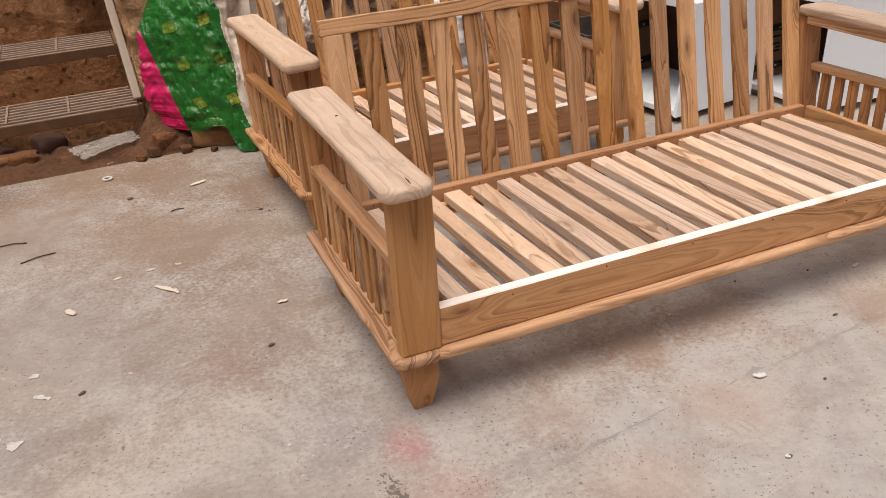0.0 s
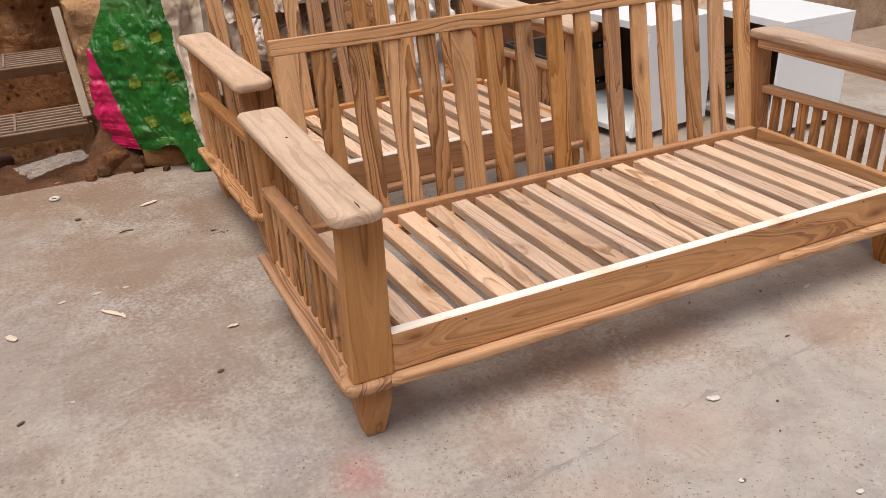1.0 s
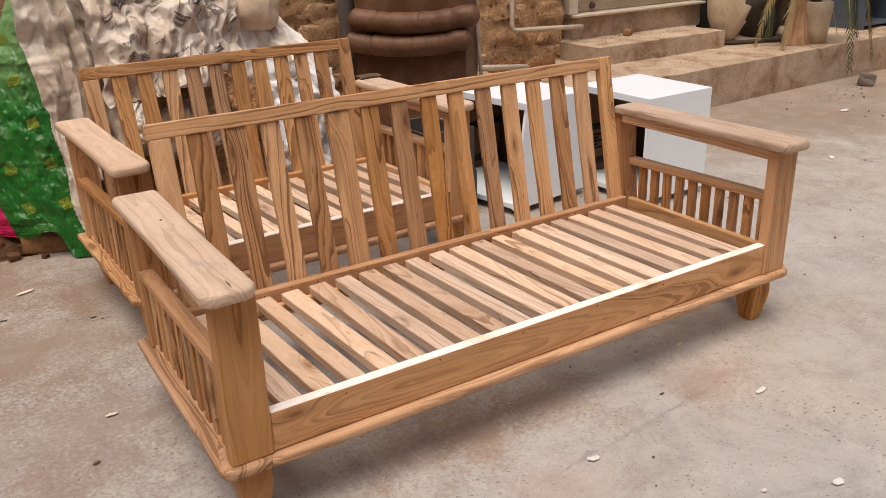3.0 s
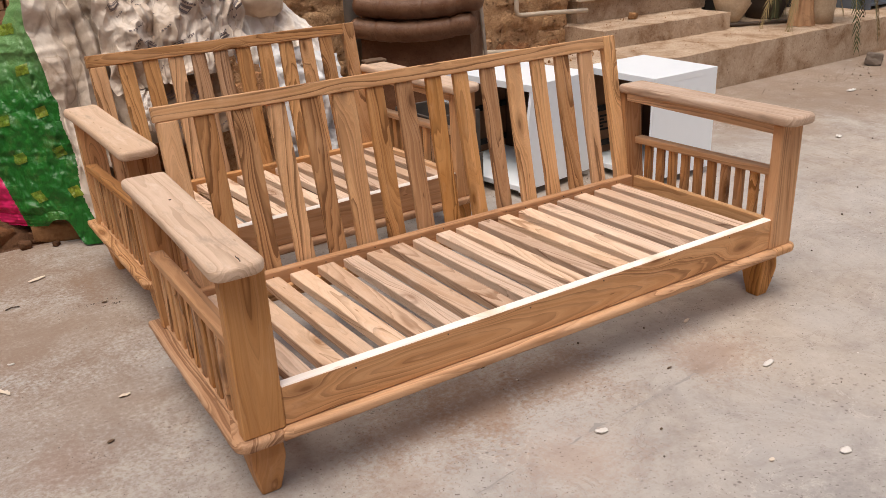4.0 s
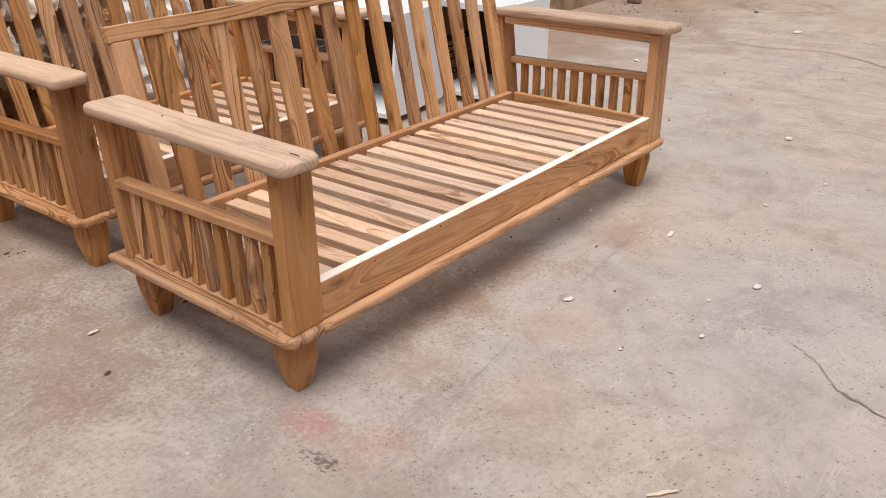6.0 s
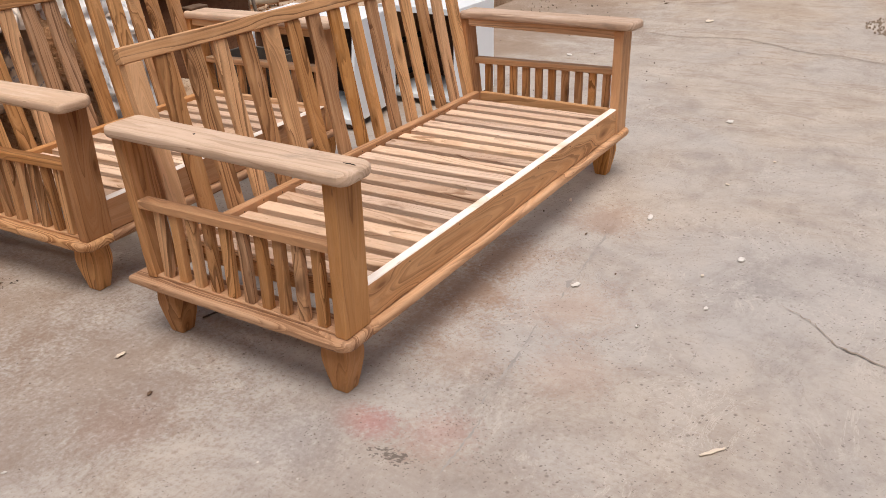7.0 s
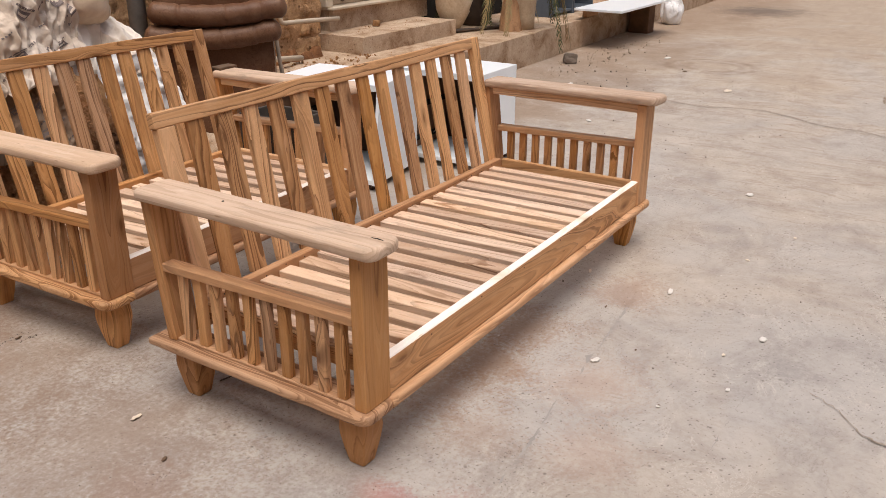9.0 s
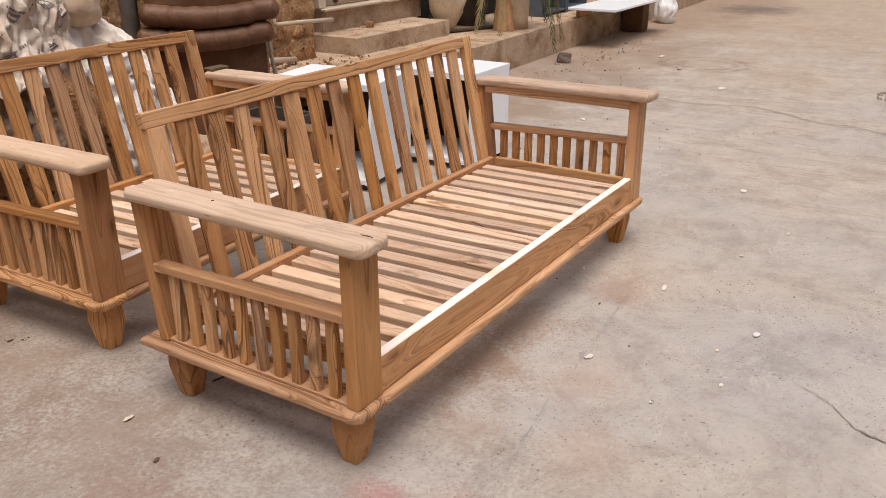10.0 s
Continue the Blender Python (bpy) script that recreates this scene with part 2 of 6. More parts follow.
def ground_like(name, stops, scale=3.0, fine=60.0, rough=0.85, relief=0.5, dist=0.006, spots=0.0, spot=(0.1, 0.08, 0.07)):
    """Mineral surfaces: two noises of colour, specks and relief, in world metres."""
    m, ns, ls, b = material(name, rough)
    g = ns.new("ShaderNodeNewGeometry")
    big = nd(ns, "TexNoise", Scale=scale, Detail=6.0, Roughness=0.62, Distortion=0.5)
    sml = nd(ns, "TexNoise", Scale=fine, Detail=4.0, Roughness=0.7)
    for n in (big, sml):
        ls.new(g.outputs["Position"], n.inputs["Vector"])
    col = ramp(ns, ls, big.outputs["Fac"], stops).outputs[0]
    col = mixc(ns, ls, 0.35, col, ramp(ns, ls, sml.outputs["Fac"], [(0.3, stops[0][1]), (0.7, stops[-1][1])]).outputs[0])
    if spots:
        v = nd(ns, "TexVoronoi", Scale=spots)
        ls.new(g.outputs["Position"], v.inputs["Vector"])
        wide = op(ns, ls, "MULTIPLY_ADD", op(ns, ls, "SUBTRACT", sml.outputs["Fac"], 0.5), 0.45, v.outputs["Distance"])
        pit = ramp(ns, ls, wide, [(0.08, (0.8, 0.8, 0.8)), (0.22, (0, 0, 0))]).outputs[0]
        col = mixc(ns, ls, pit, col, spot)
    height = op(ns, ls, "ADD", big.outputs["Fac"], op(ns, ls, "MULTIPLY", sml.outputs["Fac"], 0.5))
    if spots:
        height = op(ns, ls, "SUBTRACT", height, op(ns, ls, "MULTIPLY", pit, 0.25))
    ls.new(col, b.inputs["Base Color"])
    bump(ns, ls, b, height, relief, dist)
    return m


def cloth(name, base, dirt, rough=0.6, fold=0.006, crease=26.0, amount=1.0, worn=None, backlit=None):
    """Plastic sacking: dirt in patches, sharp film creases at two sizes."""
    m, ns, ls, b = material(name, rough)
    pos = ns.new("ShaderNodeTexCoord").outputs["Object"]
    n1 = nd(ns, "TexNoise", Scale=3.6, Detail=8.0, Roughness=0.62)
    ls.new(pos, n1.inputs["Vector"])
    col = mixc(ns, ls, ramp(ns, ls, n1.outputs["Fac"], [(0.44, (0, 0, 0)), (0.68, (amount,) * 3)]).outputs[0], base, dirt)
    ridges = []
    for k, sc in enumerate((crease * 0.4, crease, crease * 2.6)):
        n2 = nd(ns, "TexNoise", Scale=sc, Detail=3.0, Roughness=0.5, Distortion=0.25)
        ls.new(vop(ns, ls, "MULTIPLY", vop(ns, ls, "ADD", pos, (k * 3.1, 0.0, 0.0)), ((1.0, 1.0, 0.5), (0.8, 1.0, 1.2), (1.2, 1.0, 0.7))[k]), n2.inputs["Vector"])
        ridges.append(op(ns, ls, "MULTIPLY", op(ns, ls, "ABSOLUTE", op(ns, ls, "SUBTRACT", n2.outputs["Fac"], 0.5)), (1.0, 0.7, 0.30)[k]))
    h = op(ns, ls, "ADD", op(ns, ls, "ADD", ridges[0], ridges[1]), ridges[2])
    # creases coloured darker, as the shade inside the folds
    col = mixc(ns, ls, ramp(ns, ls, ridges[0], [(0.0, (0.45, 0.45, 0.45)), (0.012, (0, 0, 0))]).outputs[0], col, tuple(0.7 * c for c in dirt))
    if worn:
        n3 = nd(ns, "TexNoise", Scale=9.0, Detail=8.0, Roughness=0.75)
        ls.new(vop(ns, ls, "ADD", pos, (3.0, 1.0, 7.0)), n3.inputs["Vector"])
        col = mixc(ns, ls, ramp(ns, ls, n3.outputs["Fac"], [(0.52, (0, 0, 0)), (0.70, (0.75, 0.75, 0.75))]).outputs[0], col, worn)
    if backlit:
        # paler towards the top: light through the thin sheet, put into the colour
        sp = ns.new("ShaderNodeSeparateXYZ")
        ls.new(pos, sp.inputs[0])
        hh = op(ns, ls, "MULTIPLY_ADD", op(ns, ls, "SUBTRACT", n1.outputs["Fac"], 0.5), 0.5, sp.outputs[2])
        col = mixc(ns, ls, ramp(ns, ls, hh, [(0.62, (0, 0, 0)), (1.0, (0.8, 0.8, 0.8))]).outputs[0], col, backlit)
    ls.new(col, b.inputs["Base Color"])
    bump(ns, ls, b, h, 1.0, fold)
    return m


def leather(name, base, dust):
    """Old leatherette: fine creases, rubbed and dusty in patches."""
    m, ns, ls, b = material(name, 0.5)
    pos = ns.new("ShaderNodeTexCoord").outputs["Object"]
    n1 = nd(ns, "TexNoise", Scale=5.0, Detail=8.0, Roughness=0.7)
    n2 = nd(ns, "TexNoise", Scale=18.0, Detail=3.0, Distortion=1.2)
    n3 = nd(ns, "TexNoise", Scale=90.0, Detail=3.0)
    for n in (n1, n2, n3):
        ls.new(pos, n.inputs["Vector"])
    rid = op(ns, ls, "ABSOLUTE", op(ns, ls, "SUBTRACT", n2.outputs["Fac"], 0.5))
    col = mixc(ns, ls, ramp(ns, ls, n1.outputs["Fac"], [(0.42, (0, 0, 0)), (0.70, (0.65, 0.65, 0.65))]).outputs[0], base, dust)
    col = mixc(ns, ls, ramp(ns, ls, rid, [(0.0, (0.5, 0.5, 0.5)), (0.02, (0, 0, 0))]).outputs[0], col, tuple(0.4 * c for c in base))
    col = mixc(ns, ls, ramp(ns, ls, n3.outputs["Fac"], [(0.62, (0, 0, 0)), (0.74, (0.4, 0.4, 0.4))]).outputs[0], col, dust)
    ls.new(col, b.inputs["Base Color"])
    bump(ns, ls, b, op(ns, ls, "ADD", rid, op(ns, ls, "MULTIPLY", n3.outputs["Fac"], 0.12)), 0.7, 0.006)
    return m


def film(name, tint):
    """Thin clear plastic film."""
    m, ns, ls, b = material(name, 0.25)
    n2 = nd(ns, "TexNoise", Scale=40.0, Detail=3.0, Distortion=0.8)
    ls.new(ns.new("ShaderNodeTexCoord").outputs["Object"], n2.inputs["Vector"])
    b.inputs["Base Color"].default_value = (*tint, 1)
    bump(ns, ls, b, op(ns, ls, "ABSOLUTE", op(ns, ls, "SUBTRACT", n2.outputs["Fac"], 0.5)), 1.0, 0.01)
    clear = ns.new("ShaderNodeBsdfTransparent")
    mix = ns.new("ShaderNodeMixShader")
    mix.inputs[0].default_value = 0.42
    ls.new(clear.outputs[0], mix.inputs[1])
    ls.new(b.outputs[0], mix.inputs[2])
    ls.new(mix.outputs[0], ns["Material Output"].inputs["Surface"])
    return m


def plain(name, col, rough=0.5, metal=0.0, vary=0.12, scale=14.0):
    m, ns, ls, b = material(name, rough, metal)
    tc = ns.new("ShaderNodeTexCoord")
    n1 = nd(ns, "TexNoise", Scale=scale, Detail=6.0, Roughness=0.6)
    ls.new(tc.outputs["Object"], n1.inputs["Vector"])
    ls.new(mixc(ns, ls, n1.outputs["Fac"], tuple(min(1, c * (1 + vary)) for c in col), tuple(c * (1 - 2 * vary) for c in col)), b.inputs["Base Color"])
    bump(ns, ls, b, n1.outputs["Fac"], 0.15, 0.003)
    return m


TEAK = wood("teak", (0.735, 0.457, 0.256), (0.615, 0.350, 0.173), (0.150, 0.066, 0.026), 1.95)
TEAK_FRAME = wood("teak_frame", (0.642, 0.379, 0.206), (0.547, 0.294, 0.142), (0.200, 0.090, 0.040), 0.95, clear=0.34)
TEAK_POST = wood("teak_post", (0.675, 0.385, 0.184), (0.575, 0.302, 0.128), (0.200, 0.088, 0.036), 1.25, spread=(9.0, 0.025, 0.03), tilt=0.5)
TEAK_MOULD = wood("teak_moulding", (0.616, 0.394, 0.247), (0.527, 0.312, 0.180), (0.236, 0.117, 0.060), 1.50)
# paler teak for the rails of each sofa's right arm
TEAK_RIGHT_ARM = wood("teak_right_arm", (0.720, 0.485, 0.295), (0.640, 0.395, 0.218), (0.270, 0.140, 0.070), 1.20, clear=0.8)
TEAK_WANEY = wood("teak_waney", (0.640, 0.415, 0.262), (0.540, 0.320, 0.180), (0.190, 0.088, 0.042), 2.3, tilt=0.10)
TEAK_DARK = wood("teak_dark", (0.668, 0.396, 0.196), (0.512, 0.272, 0.122), (0.145, 0.064, 0.025), 1.80)
TEAK_PALE = wood("teak_pale", (0.763, 0.583, 0.443), (0.685, 0.490, 0.348), (0.290, 0.158, 0.086), 1.15, 0.62, 0.4)
TEAK_SANDED = wood("teak_sanded", (0.719, 0.556, 0.427), (0.616, 0.451, 0.328), (0.310, 0.188, 0.110), 0.66, 0.7, 0.6, tilt=0.08, clear=0.88)
TEAK_TOP_EDGE = wood("teak_top_edge", (0.88, 0.82, 0.76), (0.84, 0.76, 0.68), (0.62, 0.45, 0.31), 0.4, 0.6, 0.2)
WEATHERED = wood("weathered_wood", (0.40, 0.31, 0.22), (0.32, 0.235, 0.16), (0.15, 0.10, 0.065), 0.8, 0.8)
LAMINATE = plain("white_laminate", (0.885, 0.93, 0.965), 0.28, 0, 0.02)
BROWN_LINING = plain("brown_lining", (0.23, 0.118, 0.066), 0.55, 0, 0.2)
BROWN_BOARD = plain("dark_brown_board", (0.09, 0.045, 0.028), 0.5, 0, 0.2)
LEATHER = leather("brown_leatherette", (0.125, 0.054, 0.026), (0.25, 0.138, 0.080))
MUD = ground_like("mud_wall", [(0.28, (0.14, 0.056, 0.020)), (0.46, (0.37, 0.165, 0.066)), (0.60, (0.53, 0.275, 0.128)), (0.76, (0.65, 0.395, 0.215))], 6.0, 48.0, 0.95, 1.0, 0.05, 14.0, (0.09, 0.040, 0.015))
# lighter copy of the mud: the brighter light on it is put into the colour
MUD_BRIGHT = ground_like("bright_mud_wall", [(0.28, (0.21, 0.102, 0.042)), (0.46, (0.50, 0.278, 0.130)), (0.60, (0.66, 0.405, 0.212)), (0.76, (0.76, 0.525, 0.318))], 6.0, 48.0, 0.95, 1.0, 0.04, 14.0, (0.11, 0.052, 0.021))
STONE = ground_like("wall_stone", [(0.28, (0.15, 0.070, 0.028)), (0.5, (0.31, 0.16, 0.068)), (0.75, (0.44, 0.25, 0.12))], 9.0, 60.0, 0.9, 0.7, 0.01)
EARTH = ground_like("earth", [(0.3, (0.080, 0.031, 0.012)), (0.55, (0.21, 0.088, 0.034)), (0.78, (0.37, 0.175, 0.078))], 7.0, 50.0, 0.95, 1.0, 0.03)
SOIL = ground_like("dark_soil", [(0.3, (0.055, 0.024, 0.011)), (0.55, (0.13, 0.060, 0.028)), (0.78, (0.23, 0.118, 0.060))], 7.0, 50.0, 0.95, 1.0, 0.03)
PLATFORM = ground_like("platform_concrete", [(0.34, (0.225, 0.118, 0.056)), (0.43, (0.385, 0.262, 0.166)), (0.50, (0.480, 0.352, 0.246)), (0.66, (0.605, 0.478, 0.350))], 4.6, 60.0, 0.92, 0.9, 0.014, 34.0, (0.20, 0.13, 0.085))
BRICK = ground_like("fired_brick", [(0.3, (0.30, 0.155, 0.08)), (0.7, (0.55, 0.33, 0.185))], 11.0, 60.0, 0.9, 0.6, 0.006)
IRON_BROWN = plain("earth_stained_iron", (0.17, 0.088, 0.044), 0.8, 0.0, 0.35, 12.0)
IRON_DUSTY = plain("dusty_iron", (0.35, 0.245, 0.175), 0.7, 0.0, 0.3, 24.0)
GREY_METAL = plain("grey_painted_metal", (0.36, 0.34, 0.32), 0.5, 0.0, 0.25)
STICK = plain("weathered_stick", (0.40, 0.32, 0.25), 0.7, 0.0, 0.25)
GREY_POST = plain("grey_post_paint", (0.26, 0.245, 0.22), 0.6, 0.0, 0.3)
PVC = plain("dusty_pvc", (0.62, 0.52, 0.40), 0.5, 0.0, 0.15)
GREY_BOARD = wood("grey_board", (0.38, 0.32, 0.26), (0.32, 0.26, 0.205), (0.25, 0.2, 0.16), 0.6, 0.8)
DRAWER_DARK = plain("dark_grey_board", (0.10, 0.085, 0.072), 0.6, 0, 0.3)
LOCKER = plain("blue_grey_board", (0.115, 0.135, 0.165), 0.55, 0, 0.15)
DARK_VOID = plain("near_black", (0.03, 0.026, 0.023), 0.8, 0, 0.2)
SACK_WHITE = cloth("sack_white", (0.82, 0.82, 0.82), (0.64, 0.62, 0.59), 0.38, 0.030, 8.0, 0.6)
SACK_BEIGE = cloth("sack_beige", (0.66, 0.57, 0.475), (0.27, 0.175, 0.105), 0.45, 0.024, 7.0)
SACK_PRINT = cloth("sack_printed", (0.68, 0.59, 0.50), (0.44, 0.315, 0.215), 0.45, 0.022, 11.0)
# printed sack again, browner with dust and darkened for the shade below the pile
SACK_DUSTY_SHADE = cloth("sack_dusty_shade", (0.36, 0.265, 0.19), (0.22, 0.135, 0.08), 0.6, 0.022, 9.0)
SACK_PALE = cloth("sack_pale", (0.86, 0.80, 0.73), (0.68, 0.56, 0.44), 0.42, 0.030, 9.0, 0.8)
SACK_BROWN = cloth("sack_brown", (0.78, 0.62, 0.46), (0.56, 0.40, 0.265), 0.5, 0.016, 6.0)
SACKING = cloth("brown_sacking", (0.44, 0.25, 0.13), (0.27, 0.14, 0.07), 0.8, 0.012, 20.0)
TARP_GREEN = cloth("tarp_green", (0.021, 0.152, 0.023), (0.011, 0.078, 0.014), 0.30, 0.022, 13.0, 0.8, (0.13, 0.20, 0.06), (0.24, 0.42, 0.17))
TARP_PINK = cloth("tarp_pink", (0.62, 0.020, 0.125), (0.48, 0.025, 0.105), 0.30, 0.010, 16.0, 0.7, (0.56, 0.16, 0.22))
TARP_YELLOW = cloth("tarp_yellow", (0.20, 0.26, 0.03), (0.07, 0.16, 0.02), 0.28, 0.024, 21.0, 1.0, (0.04, 0.17, 0.02))
WRAPPER = film("clear_film", (0.60, 0.55, 0.49))
CREAM_POT = ground_like("cream_pot", [(0.3, (0.34, 0.235, 0.14)), (0.7, (0.62, 0.50, 0.36))], 7.0, 60.0, 0.8, 0.6, 0.01)
DARK_STONE = plain("dark_stone", (0.105, 0.054, 0.038), 0.8, 0, 0.25)
JOINT = plain("joint_dust", (0.372, 0.345, 0.320), 0.95, 0, 0.2)
FURROW = plain("dust_furrow", (0.35, 0.285, 0.23), 0.95, 0, 0.2)
PALM_DRY = plain("dry_palm", (0.36, 0.27, 0.13), 0.7, 0, 0.3)
PALM_GREEN = plain("palm_green", (0.075, 0.085, 0.035), 0.6, 0, 0.3)
CHIP = plain("wood_shaving", (0.72, 0.62, 0.50), 0.8, 0, 0.1)
CHIP_WHITE = plain("white_plaster_bit", (0.68, 0.64, 0.59), 0.8, 0, 0.05)
SPLASH = ground_like("dried_splash", [(0.36, (0.42, 0.38, 0.34)), (0.5, (0.60, 0.57, 0.53)), (0.7, (0.70, 0.67, 0.63))], 60.0, 300.0, 0.9, 0.4, 0.002)
FLAKE = plain("brown_flake", (0.15, 0.095, 0.06), 0.8, 0, 0.25)
TWIG = plain("dark_twig", (0.085, 0.060, 0.045), 0.8, 0, 0.2)
CRACK = plain("crack_dirt", (0.35, 0.285, 0.23), 0.95, 0, 0.2)
INK = plain("sack_ink", (0.23, 0.185, 0.175), 0.7, 0, 0.3, 40.0)
GRIT = plain("grit", (0.19, 0.15, 0.12), 0.9, 0, 0.3)
DUST_STONE = plain("dusty_stone", (0.40, 0.315, 0.24), 0.9, 0, 0.25)


# black scabs on the floor: centre, half widths, how sparse
SCABS = ((-0.113, -0.197, 0.028, 0.075, 0.465), (0.10, -0.34, 0.050, 0.10, 0.60), (0.0, -0.40, 0.05, 0.06, 0.60), (0.07, -0.20, 0.05, 0.06, 0.62))


def floor_material():
    """Dusty cast concrete: beige dust over grey, specks, pits, and the red powder stains."""
    m, ns, ls, b = material("yard_concrete", 0.82)
    pos = ns.new("ShaderNodeNewGeometry").outputs["Position"]
    big = nd(ns, "TexNoise", Scale=0.9, Detail=7.0, Roughness=0.6, Distortion=0.8)
    mid = nd(ns, "TexNoise", Scale=3.4, Detail=13.0, Roughness=0.80, Distortion=0.4)
    fin = nd(ns, "TexNoise", Scale=70.0, Detail=5.0, Roughness=0.7)
    for n in (big, mid, fin):
        ls.new(pos, n.inputs["Vector"])
    grey = ramp(ns, ls, mid.outputs["Fac"], [(0.30, (0.27, 0.243, 0.224)), (0.44, (0.358, 0.327, 0.303)), (0.52, (0.405, 0.374, 0.345)), (0.68, (0.468, 0.434, 0.402))]).outputs[0]
    dust = ramp(ns, ls, mid.outputs["Fac"], [(0.30, (0.322, 0.260, 0.208)), (0.5, (0.437, 0.372, 0.308)), (0.66, (0.51, 0.446, 0.374))]).outputs[0]
    sep = ns.new("ShaderNodeSeparateXYZ")
    ls.new(pos, sep.inputs[0])
    far = ramp(ns, ls, op(ns, ls, "MULTIPLY_ADD", sep.outputs[0], 0.09, 0.05), [(0.12, (0.0, 0.0, 0.0)), (0.75, (0.8, 0.8, 0.8))]).outputs[0]
    fac = op(ns, ls, "ADD", ramp(ns, ls, big.outputs["Fac"], [(0.44, (0, 0, 0)), (0.66, (0.7, 0.7, 0.7))]).outputs[0], far)
    fac = op(ns, ls, "MINIMUM", fac, 1.0)
    col = mixc(ns, ls, fac, grey, dust)
    # earth near the far end of the yard
    earth = ramp(ns, ls, op(ns, ls, "ADD", op(ns, ls, "MULTIPLY", sep.outputs[0], 0.05), op(ns, ls, "MULTIPLY", big.outputs["Fac"], 0.7)), [(0.66, (0, 0, 0)), (0.84, (0.75, 0.75, 0.75))]).outputs[0]
    col = mixc(ns, ls, earth, col, (0.40, 0.31, 0.225))
    # swept wheel marks in the dust further off
    trk = nd(ns, "TexNoise", Scale=1.0, Detail=5.0, Roughness=0.6, Distortion=1.2)
    ls.new(vop(ns, ls, "MULTIPLY", pos, (0.45, 2.6, 1.0)), trk.inputs["Vector"])
    tm = op(ns, ls, "MULTIPLY", ramp(ns, ls, trk.outputs["Fac"], [(0.44, (0, 0, 0)), (0.50, (0.8, 0.8, 0.8)), (0.53, (0.15, 0.15, 0.15)), (0.6, (0, 0, 0))]).outputs[0], far)
    col = mixc(ns, ls, op(ns, ls, "MULTIPLY", tm, 0.40), col, (0.30, 0.23, 0.17))
    # fine dark grain
    col = mixc(ns, ls, ramp(ns, ls, fin.outputs["Fac"], [(0.32, (0.24, 0.24, 0.24)), (0.46, (0, 0, 0))]).outputs[0], col, (0.25, 0.205, 0.175))
    col = mixc(ns, ls, ramp(ns, ls, fin.outputs["Fac"], [(0.56, (0, 0, 0)), (0.72, (0.16, 0.16, 0.16))]).outputs[0], col, (0.56, 0.51, 0.46))
    pits = nd(ns, "TexVoronoi", Scale=26.0)
    ls.new(pos, pits.inputs["Vector"])
    patch = nd(ns, "TexNoise", Scale=2.6, Detail=3.0)
    ls.new(vop(ns, ls, "ADD", pos, (4.0, 7.0, 0.0)), patch.inputs["Vector"])
    pmask = op(ns, ls, "MULTIPLY", ramp(ns, ls, pits.outputs["Distance"], [(0.07, (1, 1, 1)), (0.17, (0, 0, 0))]).outputs[0], ramp(ns, ls, patch.outputs["Fac"], [(0.48, (0, 0, 0)), (0.60, (1, 1, 1))]).outputs[0])
    col = mixc(ns, ls, op(ns, ls, "MULTIPLY", pmask, 0.75), col, (0.15, 0.12, 0.10))
    wht = nd(ns, "TexVoronoi", Scale=17.0)
    ls.new(vop(ns, ls, "ADD", pos, (1.7, 3.1, 0.0)), wht.inputs["Vector"])
    wm = ramp(ns, ls, wht.outputs["Distance"], [(0.035, (0.8, 0.8, 0.8)), (0.07, (0, 0, 0))]).outputs[0]
    col = mixc(ns, ls, op(ns, ls, "MULTIPLY", wm, ramp(ns, ls, patch.outputs["Fac"], [(0.40, (1, 1, 1)), (0.5, (0, 0, 0))]).outputs[0]), col, (0.74, 0.70, 0.64))
    # small dark specks pressed into the dust, each of its own size
    for rot, sc, keep, am in ((0.5, 52.0, 0.62, 0.72), (1.9, 96.0, 0.54, 0.62)):
        turn = nd(ns, "VectorRotate", Angle=rot)
        ls.new(pos, turn.inputs["Vector"])
        spk = nd(ns, "TexVoronoi", Scale=sc, Randomness=1.0)
        spk.voronoi_dimensions = "2D"
        ls.new(vop(ns, ls, "MULTIPLY", turn.outputs[0], (0.55, 1.0, 1.0)), spk.inputs["Vector"])
        pick = ns.new("ShaderNodeSeparateColor")
        ls.new(spk.outputs["Color"], pick.inputs[0])
        rad = op(ns, ls, "SUBTRACT", op(ns, ls, "MULTIPLY", op(ns, ls, "MAXIMUM", op(ns, ls, "SUBTRACT", pick.outputs[0], keep), 0.0), 0.42), spk.outputs["Distance"])
        sk = ramp(ns, ls, op(ns, ls, "MULTIPLY", rad, 12.0), [(0.0, (0, 0, 0)), (0.5, (am,) * 3)]).outputs[0]
        sk = op(ns, ls, "MULTIPLY", sk, ramp(ns, ls, patch.outputs["Fac"], [(0.36, (0.35, 0.35, 0.35)), (0.54, (1, 1, 1))]).outputs[0])
        col = mixc(ns, ls, sk, col, (0.12, 0.095, 0.08))
    # worn construction joint
    jd = op(ns, ls, "SUBTRACT", sep.outputs[1], op(ns, ls, "MULTIPLY_ADD", sep.outputs[0], 0.094, -0.309))
    jd = op(ns, ls, "ADD", op(ns, ls, "ABSOLUTE", op(ns, ls, "ADD", jd, op(ns, ls, "MULTIPLY", op(ns, ls, "SUBTRACT", patch.outputs["Fac"], 0.5), 0.04))), op(ns, ls, "MULTIPLY", op(ns, ls, "SUBTRACT", mid.outputs["Fac"], 0.5), 0.06))
